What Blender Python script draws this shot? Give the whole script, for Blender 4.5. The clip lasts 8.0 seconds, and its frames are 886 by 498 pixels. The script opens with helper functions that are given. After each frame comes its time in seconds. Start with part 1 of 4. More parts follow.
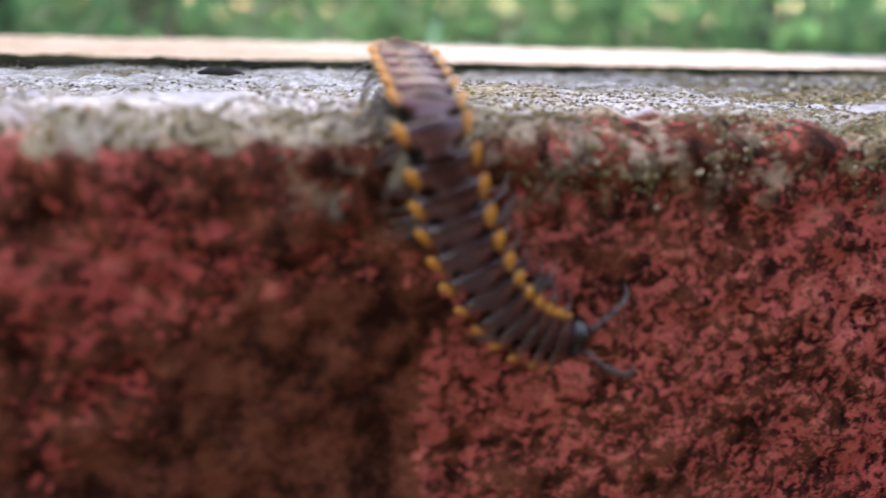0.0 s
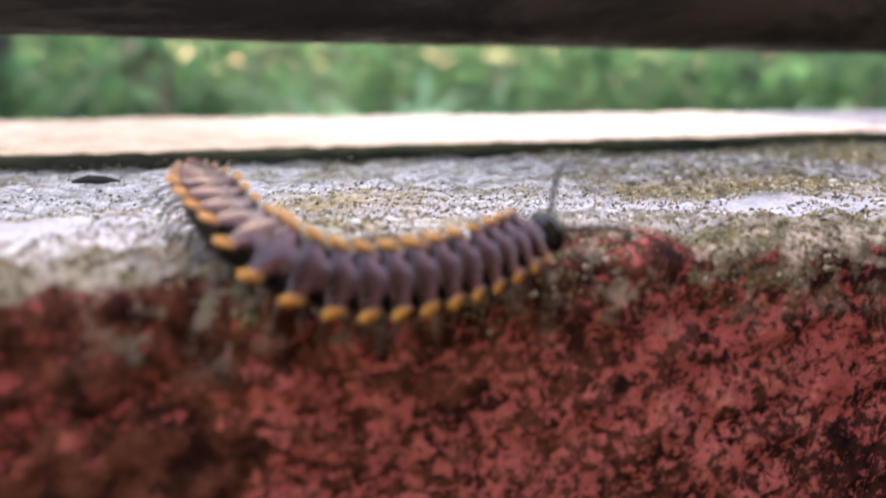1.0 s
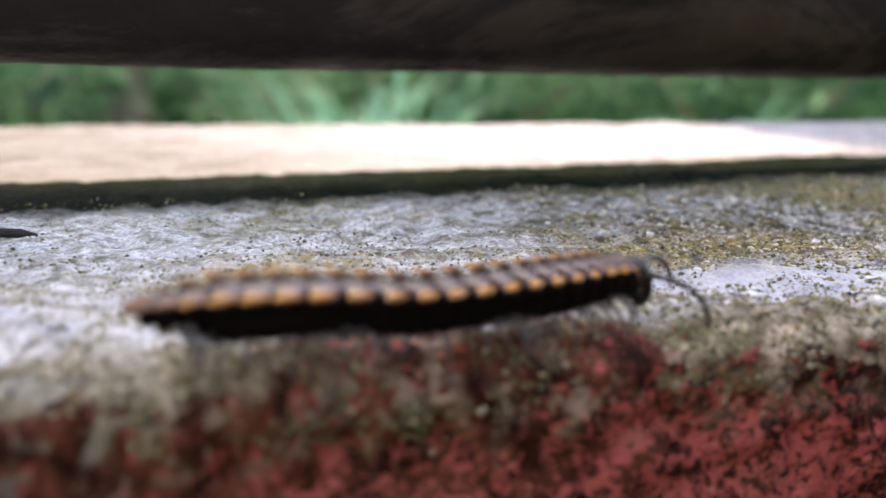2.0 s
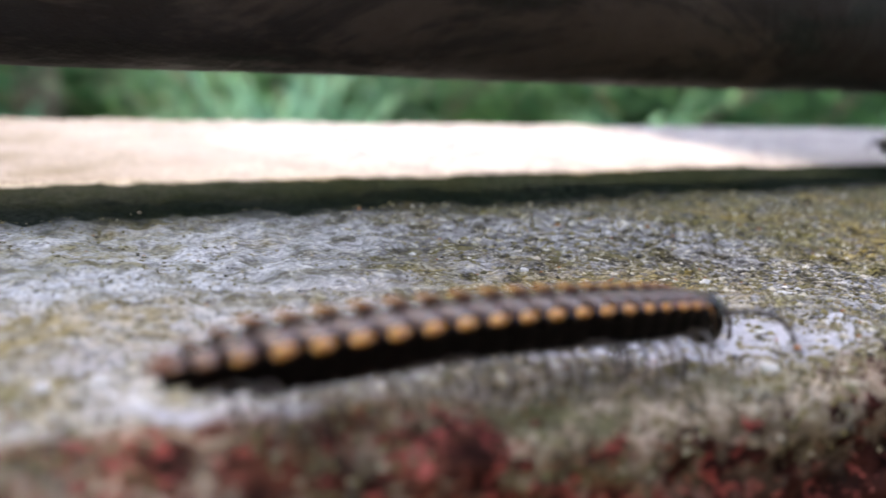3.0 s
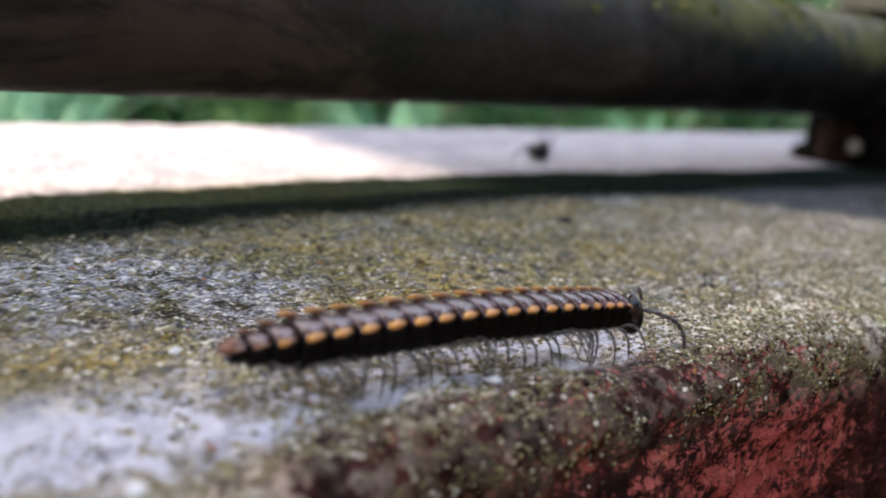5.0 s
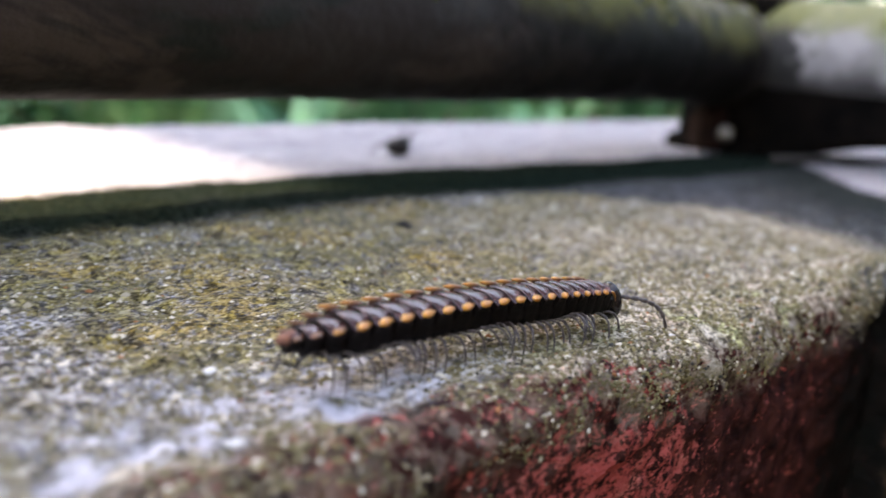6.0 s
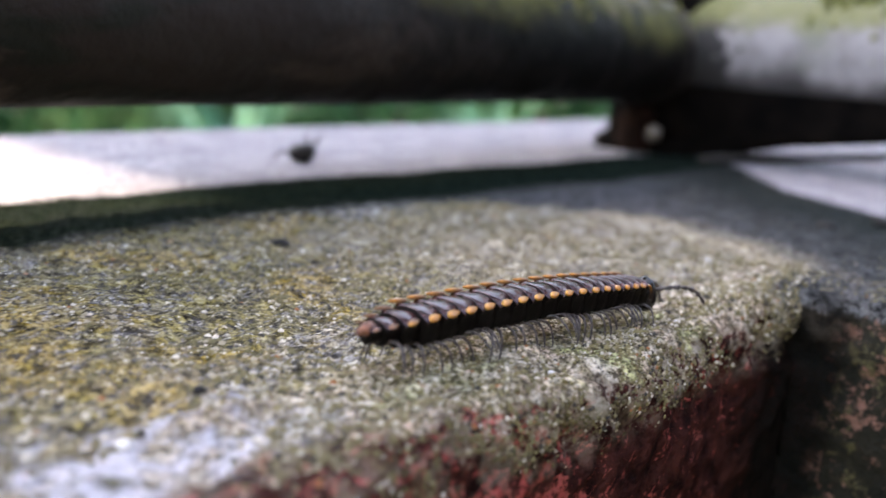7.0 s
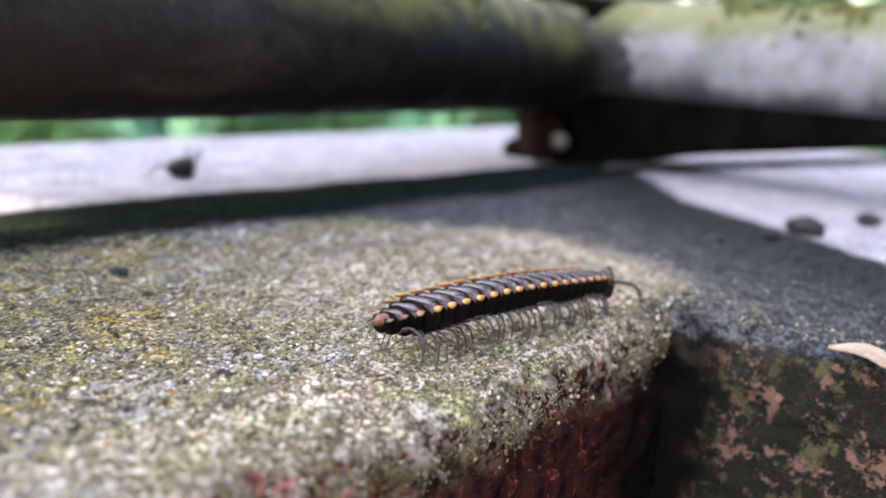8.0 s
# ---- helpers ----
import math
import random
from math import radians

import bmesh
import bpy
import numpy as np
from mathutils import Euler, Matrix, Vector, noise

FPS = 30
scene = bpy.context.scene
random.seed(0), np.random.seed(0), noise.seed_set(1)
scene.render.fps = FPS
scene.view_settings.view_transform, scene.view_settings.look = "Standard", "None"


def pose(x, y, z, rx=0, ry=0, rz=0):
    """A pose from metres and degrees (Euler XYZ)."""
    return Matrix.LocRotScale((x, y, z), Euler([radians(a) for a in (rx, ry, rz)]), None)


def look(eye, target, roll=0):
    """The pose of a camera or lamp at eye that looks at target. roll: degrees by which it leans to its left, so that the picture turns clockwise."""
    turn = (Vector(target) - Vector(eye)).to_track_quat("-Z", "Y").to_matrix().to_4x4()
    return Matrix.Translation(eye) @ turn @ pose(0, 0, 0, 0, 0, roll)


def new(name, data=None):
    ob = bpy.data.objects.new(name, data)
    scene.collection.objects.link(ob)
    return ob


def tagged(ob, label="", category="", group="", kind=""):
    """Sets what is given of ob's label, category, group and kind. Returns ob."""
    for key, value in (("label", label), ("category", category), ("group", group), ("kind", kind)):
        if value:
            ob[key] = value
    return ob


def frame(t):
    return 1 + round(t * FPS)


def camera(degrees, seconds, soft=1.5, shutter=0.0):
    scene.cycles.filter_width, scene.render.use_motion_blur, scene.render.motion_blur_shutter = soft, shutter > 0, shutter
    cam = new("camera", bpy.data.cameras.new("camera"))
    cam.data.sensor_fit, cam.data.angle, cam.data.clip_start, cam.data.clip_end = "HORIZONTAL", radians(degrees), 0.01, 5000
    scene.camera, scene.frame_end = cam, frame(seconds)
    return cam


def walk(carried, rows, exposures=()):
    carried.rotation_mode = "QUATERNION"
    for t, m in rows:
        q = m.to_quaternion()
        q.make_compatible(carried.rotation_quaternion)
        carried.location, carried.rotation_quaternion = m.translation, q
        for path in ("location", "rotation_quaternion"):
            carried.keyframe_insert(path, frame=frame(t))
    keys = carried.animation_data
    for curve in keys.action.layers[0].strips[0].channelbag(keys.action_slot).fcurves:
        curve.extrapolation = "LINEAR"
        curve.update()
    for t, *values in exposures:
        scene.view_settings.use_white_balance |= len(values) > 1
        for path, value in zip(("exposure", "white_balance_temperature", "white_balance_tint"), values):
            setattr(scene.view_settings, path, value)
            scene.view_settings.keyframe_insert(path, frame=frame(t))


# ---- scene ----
cam = camera(51.9, 8.0, 1.5, 0.3)
PATH = [
    (0, (0.16433, -0.07701, 0.00903), (0.25622, 0.19899, -0.06435), 2.00),
    (0.5, (0.17381, -0.08054, 0.00953), (0.26602, 0.19718, -0.05658), 0.83),
    (1, (0.18139, -0.07788, 0.01633), (0.27377, 0.20151, -0.04206), 0.33),
    (1.2, (0.18302, -0.07533, 0.01982), (0.27586, 0.20407, -0.03776), 0.25),
    (2.3, (0.19087, -0.06310, 0.02708), (0.29539, 0.21035, -0.03848), 1.89),
    (2.5, (0.19338, -0.05994, 0.02905), (0.30173, 0.21197, -0.03670), 2.13),
    (3, (0.20276, -0.05395, 0.02728), (0.32591, 0.21137, -0.03935), 3.06),
    (3.5, (0.21015, -0.05508, 0.02918), (0.35116, 0.20119, -0.03748), 3.77),
    (4, (0.21993, -0.05937, 0.03184), (0.38016, 0.18563, -0.03377), 4.43),
    (4.5, (0.22896, -0.06369, 0.03311), (0.40432, 0.17057, -0.03301), 4.87),
    (4.7, (0.23328, -0.06072, 0.03353), (0.41416, 0.16945, -0.03206), 4.92),
    (5.8, (0.25645, -0.05159, 0.03604), (0.46534, 0.15216, -0.03361), 5.44),
    (6, (0.26194, -0.05264, 0.03509), (0.47346, 0.14937, -0.03167), 4.56),
    (6.5, (0.27264, -0.05281, 0.03540), (0.48998, 0.14309, -0.03084), 4.28),
    (7, (0.28211, -0.05021, 0.03556), (0.50410, 0.14063, -0.03002), 4.02),
    (7.5, (0.29303, -0.05238, 0.03628), (0.52148, 0.13121, -0.02783), 4.06),
    (8, (0.29896, -0.05448, 0.03785), (0.53311, 0.12209, -0.02533), 3.94),
]
walk(cam, [(t, look(eye, target, roll)) for t, eye, target, roll in PATH], [(0.0, 3.05, 9500, 22), (0.5, 3.69, 10000, 30), (1.0, 3.12, 9800, 25), (2.5, 2.80, 9500, 17), (4.5, 2.58, 9400, 17), (6.0, 2.99, 9000, 19), (7.0, 2.96, 8800, 20), (7.5, 3.04, 8800, 21), (8.0, 3.33, 8800, 20)])
cam.data.dof.use_dof = True
cam.data.dof.focus_distance = 0.115
cam.data.dof.aperture_fstop = 15.5

# ---- world, sun, exposure ----
SUN_ELEV = 61.0
world = bpy.data.worlds.new("sky")
scene.world = world
world.use_nodes = True
wn = world.node_tree
wn.nodes.clear()
sky = wn.nodes.new("ShaderNodeTexSky")
sky.sky_type = "NISHITA"
sky.sun_disc = False
sky.sun_elevation = radians(SUN_ELEV)
sky.sun_rotation = 0.0
bg = wn.nodes.new("ShaderNodeBackground")
bg.inputs["Strength"].default_value = 0.15
wo = wn.nodes.new("ShaderNodeOutputWorld")
wn.links.new(sky.outputs["Color"], bg.inputs["Color"])
wn.links.new(bg.outputs["Background"], wo.inputs["Surface"])

sun_data = bpy.data.lights.new("sun", "SUN")
sun_data.energy = 1.1
sun_data.angle = radians(0.5)
sun_data.color = (1.0, 0.97, 0.92)
sun = new("sun", sun_data)
sun.matrix_world = look((0, math.cos(radians(SUN_ELEV)) * 5, math.sin(radians(SUN_ELEV)) * 5), (0, 0, 0))


# ---- material helpers ----
class Nodes:
    """A material under construction, with short names for the usual nodes."""

    def __init__(self, name, rough=0.8, metal=0.0):
        self.mat = bpy.data.materials.new(name)
        self.mat.use_nodes = True
        self.t = self.mat.node_tree
        self.bsdf = self.t.nodes["Principled BSDF"]
        self.bsdf.inputs["Roughness"].default_value = rough
        self.bsdf.inputs["Metallic"].default_value = metal
        self.co = self.t.nodes.new("ShaderNodeTexCoord").outputs["Object"]

    def put(self, socket, value):
        if isinstance(value, bpy.types.NodeSocket):
            self.t.links.new(value, socket)
        elif isinstance(value, (tuple, list)) and len(value) == 3 and socket.type == "RGBA":
            socket.default_value = (*value, 1)
        else:
            socket.default_value = value

    def noise(self, scale, detail=4.0, rough=0.6, stretch=None, distort=0.0, offset=None):
        n = self.t.nodes.new("ShaderNodeTexNoise")
        co = self.co
        if stretch or offset:
            mp = self.t.nodes.new("ShaderNodeMapping")
            self.t.links.new(co, mp.inputs["Vector"])
            if stretch:
                mp.inputs["Scale"].default_value = stretch
            if offset:
                mp.inputs["Location"].default_value = offset
            co = mp.outputs["Vector"]
        self.t.links.new(co, n.inputs["Vector"])
        n.inputs["Scale"].default_value = scale
        n.inputs["Detail"].default_value = detail
        n.inputs["Roughness"].default_value = rough
        n.inputs["Distortion"].default_value = distort
        return n.outputs["Fac"]

    def cells(self, scale, feature="F1"):
        n = self.t.nodes.new("ShaderNodeTexVoronoi")
        n.feature = feature
        self.t.links.new(self.co, n.inputs["Vector"])
        n.inputs["Scale"].default_value = scale
        return n.outputs["Distance"], n.outputs["Color"] if feature == "F1" else None

    def math(self, op, a, b=0.0, c=0.0):
        n = self.t.nodes.new("ShaderNodeMath")
        n.operation = op
        for s, v in zip(n.inputs, (a, b, c)):
            self.put(s, v)
        return n.outputs[0]

    def step(self, v, lo, hi, a=0.0, b=1.0):
        n = self.t.nodes.new("ShaderNodeMapRange")
        n.interpolation_type = "SMOOTHSTEP"
        n.clamp = True
        for key, x in zip(("Value", "From Min", "From Max", "To Min", "To Max"), (v, lo, hi, a, b)):
            self.put(n.inputs[key], x)
        return n.outputs["Result"]

    def mix(self, fac, a, b, mode="MIX"):
        n = self.t.nodes.new("ShaderNodeMix")
        n.data_type = "RGBA"
        n.blend_type = mode
        self.put(n.inputs[0], fac)
        self.put(n.inputs[6], a)
        self.put(n.inputs[7], b)
        return n.outputs[2]

    def xyz(self):
        n = self.t.nodes.new("ShaderNodeSeparateXYZ")
        self.t.links.new(self.co, n.inputs[0])
        return n.outputs[0], n.outputs[1], n.outputs[2]

    def random(self):
        return self.t.nodes.new("ShaderNodeObjectInfo").outputs["Random"]

    def island(self):
        return self.t.nodes.new("ShaderNodeNewGeometry").outputs["Random Per Island"]

    def color(self, v):
        self.put(self.bsdf.inputs["Base Color"], v)
        return self

    def rough(self, v):
        self.put(self.bsdf.inputs["Roughness"], v)
        return self

    def bump(self, height, distance, strength=1.0):
        n = self.t.nodes.new("ShaderNodeBump")
        n.inputs["Distance"].default_value = distance
        n.inputs["Strength"].default_value = strength
        self.put(n.inputs["Height"], height)
        self.t.links.new(n.outputs["Normal"], self.bsdf.inputs["Normal"])
        return self


CORNER = 0.432   # x of the inner corner, where the second wall turns towards -y


def parapet_material():
    m = Nodes("weathered_parapet", 0.85)
    x, y, z = m.xyz()
    d = m.math("MAXIMUM", y, m.math("SUBTRACT", x, CORNER))
    n25, n60 = m.noise(26, 5), m.noise(70, 5, 0.65)
    n200, n500 = m.noise(210, 5, 0.7), m.noise(620, 4, 0.7)
    # bare cement skin, blue-grey, with sand showing through
    base = m.mix(m.step(m.math("ADD", m.math("MULTIPLY", n60, 0.5), m.math("MULTIPLY", m.noise(330, 5, 0.7), 0.5)), 0.38, 0.62), (0.16, 0.15, 0.14), (0.50, 0.49, 0.50))
    base = m.mix(m.step(n200, 0.50, 0.60), base, (0.085, 0.075, 0.055))
    base = m.mix(m.step(n500, 0.57, 0.64), base, (0.70, 0.66, 0.58))
    pale = m.step(m.math("ADD", x, m.math("MULTIPLY", n25, 0.05)), 0.228, 0.285, 1.0, 0.0)
    base = m.mix(m.math("MULTIPLY", pale, 0.92), base, m.mix(m.step(n200, 0.42, 0.64), (0.80, 0.79, 0.79), (0.46, 0.43, 0.36)))
    # olive and ochre moss
    moss_c = m.mix(m.step(n200, 0.38, 0.60), (0.085, 0.072, 0.018), (0.31, 0.255, 0.080))
    moss_c = m.mix(m.step(m.noise(45, 3, offset=(3, 1, 0)), 0.46, 0.62), moss_c, (0.33, 0.22, 0.035))
    amount = m.math("ADD", n25, m.step(x, 0.20, 0.34, -0.075, 0.07))
    moss = m.math("MULTIPLY", m.step(amount, 0.42, 0.56), m.step(n500, 0.36, 0.52))
    top = m.mix(m.math("MULTIPLY", moss, 0.78), base, moss_c)
    top = m.mix(m.step(m.noise(760, 3, 0.7, offset=(9, 3, 1)), 0.60, 0.66), top, (0.62, 0.57, 0.46))
    top = m.mix(m.math("MULTIPLY", m.step(m.noise(400, 4, 0.65, offset=(7, 7, 2)), 0.465, 0.39), m.step(x, 0.23, 0.30, 0.45, 0.82)), top, (0.045, 0.038, 0.024))
    # bare cement before the corner, painted paler for the light that falls there
    lit_patch = m.math("MULTIPLY", m.step(m.math("ADD", x, m.math("MULTIPLY", n25, 0.05)), 0.395, 0.425), m.step(m.math("ADD", d, m.math("MULTIPLY", n60, 0.02)), 0.078, 0.092, 1.0, 0.0))
    top = m.mix(m.math("MULTIPLY", lit_patch, 0.62), top, m.mix(m.step(m.noise(280, 5, 0.75), 0.38, 0.62), (0.19, 0.16, 0.11), (0.58, 0.52, 0.43)))
    # gritty lichen on the rim
    rim_c = m.mix(m.step(n200, 0.40, 0.58), (0.12, 0.085, 0.050), (0.62, 0.48, 0.37))
    rim_c = m.mix(m.step(m.noise(120, 4, 0.7, offset=(1, 7, 2)), 0.48, 0.70), rim_c, (0.15, 0.155, 0.07))
    rim_c = m.mix(m.step(n500, 0.57, 0.65), rim_c, (0.055, 0.045, 0.025))
    rim_c = m.mix(m.math("MULTIPLY", m.math("MULTIPLY", pale, m.step(x, 0.190, 0.208, 1.0, 0.12)), 0.8), rim_c, m.mix(m.step(n200, 0.36, 0.6), (0.62, 0.58, 0.50), (0.34, 0.29, 0.20)))
    sandy = m.math("MULTIPLY", m.step(x, 0.245, 0.275), m.step(m.noise(150, 4, 0.7, offset=(8, 2, 6)), 0.36, 0.56))
    rim_c = m.mix(m.math("MULTIPLY", sandy, 0.75), rim_c, m.mix(m.step(n500, 0.40, 0.62), (0.30, 0.26, 0.18), (0.66, 0.60, 0.50)))
    rim = m.step(m.math("SUBTRACT", m.math("ADD", d, m.math("MULTIPLY", n60, 0.012)), m.step(x, 0.28, 0.33, 0.0, 0.009)), 0.010, 0.017, 1.0, 0.0)
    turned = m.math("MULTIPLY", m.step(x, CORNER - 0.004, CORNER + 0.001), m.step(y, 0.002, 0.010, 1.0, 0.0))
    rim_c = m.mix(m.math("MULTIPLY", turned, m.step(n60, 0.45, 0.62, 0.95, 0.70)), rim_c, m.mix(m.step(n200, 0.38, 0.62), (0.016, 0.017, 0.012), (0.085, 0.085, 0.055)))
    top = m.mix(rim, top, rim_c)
    # smooth blue-grey smears of cement slurry behind the rim
    smear = m.math("MULTIPLY", m.step(m.noise(34, 3, 0.5, (0.55, 1.2, 1), 0.6, (4, 4, 4)), 0.47, 0.53), m.math("MULTIPLY", m.math("MULTIPLY", m.step(x, 0.325, 0.345, 1.0, 0.0), m.step(m.math("ADD", m.noise(170, 5, 0.7, offset=(3, 8, 1)), m.step(x, 0.25, 0.29, 0.12, 0.0)), 0.42, 0.54, 0.1, 1.0)), m.math("MULTIPLY", m.step(d, 0.003, 0.008), m.step(d, 0.016, 0.030, 1.0, 0.0))))
    top = m.mix(m.math("MULTIPLY", smear, 0.85), top, m.mix(m.step(n200, 0.35, 0.7), (0.44, 0.45, 0.52), (0.68, 0.69, 0.76)))
    limy = m.math("MULTIPLY", m.step(m.noise(55, 4, 0.65, offset=(6, 1, 3)), 0.53, 0.62), m.math("MULTIPLY", m.math("MULTIPLY", m.step(x, 0.325, 0.345), m.step(x, 0.400, 0.420, 1.0, 0.0)), m.step(d, 0.006, 0.016, 1.0, 0.0)))
    top = m.mix(m.math("MULTIPLY", limy, 0.75), top, m.mix(m.step(n200, 0.4, 0.6), (0.13, 0.14, 0.045), (0.42, 0.44, 0.17)))
    # shade of the joint and pale rail, painted blue-grey round the corner
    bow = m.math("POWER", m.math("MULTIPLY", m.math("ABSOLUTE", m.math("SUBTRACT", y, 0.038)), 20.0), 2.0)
    corner_shade = m.step(m.math("ADD", m.math("MULTIPLY_ADD", bow, 0.034, x), m.math("MULTIPLY", m.math("SUBTRACT", n25, 0.5), 0.03)), 0.462, 0.480)
    corner_shade = m.math("MAXIMUM", corner_shade, m.math("MULTIPLY", m.step(y, 0.002, 0.011, 0.85, 0.0), m.step(x, 0.419, 0.431)))
    top = m.mix(m.math("MULTIPLY", corner_shade, 0.92), top, m.mix(m.step(n200, 0.38, 0.62), (0.034, 0.038, 0.043), (0.095, 0.103, 0.117)))
    # the rail's shadow painted as a near-black band, tinted with green algae
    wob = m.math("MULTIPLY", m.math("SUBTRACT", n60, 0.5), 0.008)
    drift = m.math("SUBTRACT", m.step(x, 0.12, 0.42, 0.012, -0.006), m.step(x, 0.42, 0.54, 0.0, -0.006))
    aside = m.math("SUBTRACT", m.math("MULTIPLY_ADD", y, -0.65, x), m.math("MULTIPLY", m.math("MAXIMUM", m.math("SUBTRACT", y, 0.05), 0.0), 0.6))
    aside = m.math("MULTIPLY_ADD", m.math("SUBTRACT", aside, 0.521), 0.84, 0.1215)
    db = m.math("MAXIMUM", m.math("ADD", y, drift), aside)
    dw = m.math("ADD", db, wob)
    inner = m.math("MAXIMUM", m.step(m.math("ADD", m.math("ADD", y, drift), wob), 0.078, 0.091), m.math("MULTIPLY", m.step(m.math("ADD", aside, wob), 0.040, 0.110, 0.0, 0.75), corner_shade))
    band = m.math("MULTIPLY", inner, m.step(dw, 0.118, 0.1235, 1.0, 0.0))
    shadow_green = m.mix(n200, (0.004, 0.008, 0.006), (0.014, 0.024, 0.018))
    # pale washed outer strip, darker and tan at one end
    outer = m.mix(m.step(n60, 0.35, 0.65), (0.33, 0.32, 0.345), (0.47, 0.455, 0.48))
    tan = m.math("MULTIPLY", m.step(m.math("ADD", x, m.math("MULTIPLY", n25, 0.12)), 0.24, 0.34, 1.0, 0.0), m.step(n60, 0.3, 0.65, 0.45, 1.0))
    outer = m.mix(tan, outer, m.mix(n200, (0.125, 0.110, 0.097), (0.205, 0.185, 0.168)))
    top = m.mix(m.step(db, 0.118, 0.124), top, outer)
    top = m.mix(m.math("MULTIPLY", band, 0.975), top, shadow_green)
    grain = m.step(m.math("ADD", m.math("MULTIPLY", m.noise(1700, 3, 0.75), 0.65), m.math("MULTIPLY", n500, 0.35)), 0.43, 0.57, m.step(x, 0.24, 0.30, 0.68, 0.30), m.step(x, 0.24, 0.30, 1.18, 1.58))
    top = m.mix(m.math("SUBTRACT", 1.0, m.math("MULTIPLY", smear, 0.75)), top, m.mix(1.0, top, grain, "MULTIPLY"))
    # red paint on the face, eaten away by dark grime
    red = m.mix(m.step(n25, 0.3, 0.7), (0.41, 0.073, 0.064), (0.60, 0.150, 0.130))
    red = m.mix(m.step(n200, 0.52, 0.70), red, (0.66, 0.215, 0.170))
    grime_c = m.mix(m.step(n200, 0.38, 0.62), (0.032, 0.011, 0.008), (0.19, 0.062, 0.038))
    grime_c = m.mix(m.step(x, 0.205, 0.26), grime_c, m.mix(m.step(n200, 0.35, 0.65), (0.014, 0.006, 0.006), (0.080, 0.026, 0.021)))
    spots = m.math("ADD", m.math("MULTIPLY", m.math("ADD", m.math("MULTIPLY", m.noise(500, 5, 0.74, (0.9, 1, 1.25), 0.4), 0.6), m.math("MULTIPLY", m.noise(1000, 4, 0.7), 0.4)), 0.68), m.math("ADD", m.math("MULTIPLY", m.noise(95, 3), 0.20), m.math("MULTIPLY", n25, 0.20)))
    left = m.step(m.math("ADD", x, m.math("ADD", m.math("MULTIPLY", n60, 0.012), m.math("MULTIPLY", n200, 0.006))), 0.1945, 0.1985, 0.088, 0.0)
    left = m.math("MULTIPLY", left, m.step(x, 0.160, 0.172, 0.55, 1.0))
    right = m.math("ADD", m.step(x, 0.235, 0.280, 0.0, 0.050), m.math("ADD", m.step(x, 0.308, 0.326, 0.0, -0.024), m.step(x, 0.345, 0.385, 0.0, 0.050)))
    low = m.step(z, -0.034, -0.022, 0.025, 0.0)
    left = m.math("MULTIPLY", left, m.step(z, -0.022, -0.010, 1.35, 0.55))
    left = m.math("ADD", left, low)
    high = m.math("MULTIPLY", m.step(z, -0.014, -0.003, 0.0, 0.055), m.math("MULTIPLY", m.step(x, 0.165, 0.185), m.step(x, 0.285, 0.305, 1.0, 0.35)))
    spots = m.math("ADD", spots, m.math("ADD", left, m.math("ADD", right, high)))
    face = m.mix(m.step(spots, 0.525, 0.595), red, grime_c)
    face = m.mix(m.math("MULTIPLY", m.step(m.noise(900, 3), 0.62, 0.68), 0.5), face, (0.06, 0.03, 0.02))
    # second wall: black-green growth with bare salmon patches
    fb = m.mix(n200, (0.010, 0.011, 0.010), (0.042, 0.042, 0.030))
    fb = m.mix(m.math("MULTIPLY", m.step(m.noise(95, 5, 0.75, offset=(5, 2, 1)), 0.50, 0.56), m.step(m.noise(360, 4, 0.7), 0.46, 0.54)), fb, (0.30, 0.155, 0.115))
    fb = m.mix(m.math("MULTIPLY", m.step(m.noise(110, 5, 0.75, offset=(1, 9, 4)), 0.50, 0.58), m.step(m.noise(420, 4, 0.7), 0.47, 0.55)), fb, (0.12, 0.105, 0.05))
    # recess shade painted in: almost black where the two faces meet
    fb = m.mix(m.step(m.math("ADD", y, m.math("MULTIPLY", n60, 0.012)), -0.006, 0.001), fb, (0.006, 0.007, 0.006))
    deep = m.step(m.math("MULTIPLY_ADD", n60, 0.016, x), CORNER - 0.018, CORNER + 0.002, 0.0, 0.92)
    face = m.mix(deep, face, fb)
    # crumbs of lichen cling to the top of the face
    cling = m.math("MULTIPLY", m.step(m.math("ADD", m.noise(260, 4, 0.7, offset=(2, 2, 8)), m.step(x, 0.232, 0.250, 0.0, 0.06)), 0.50, 0.60), m.math("MULTIPLY", m.math("MULTIPLY", m.step(x, 0.172, 0.182), m.step(x, CORNER - 0.010, CORNER - 0.001, 1.0, 0.12)), m.step(z, -0.012, -0.002)))
    bare = m.math("MULTIPLY", m.step(x, 0.264, 0.288), m.step(x, 0.336, 0.362, 1.0, 0.0))
    face = m.mix(m.math("MULTIPLY", cling, m.math("MULTIPLY_ADD", bare, -0.55, 0.8)), face, rim_c)
    edge = m.math("ADD", z, m.math("MULTIPLY", m.math("SUBTRACT", n60, 0.5), 0.007))
    edge = m.math("ADD", edge, m.math("MULTIPLY", m.math("SUBTRACT", n200, 0.5), 0.006))
    reach_up = m.math("ADD", m.step(x, 0.188, 0.204, 0.0008, 0.0030), m.step(x, 0.226, 0.240, 0.0, -0.0030))
    reach_up = m.math("ADD", reach_up, m.math("ADD", m.step(x, 0.258, 0.285, 0.0, 0.0034), m.step(x, 0.335, 0.365, 0.0, -0.0028)))
    edge = m.math("SUBTRACT", edge, reach_up)
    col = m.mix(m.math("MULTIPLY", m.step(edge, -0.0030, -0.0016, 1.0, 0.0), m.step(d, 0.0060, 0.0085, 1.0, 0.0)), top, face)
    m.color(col)
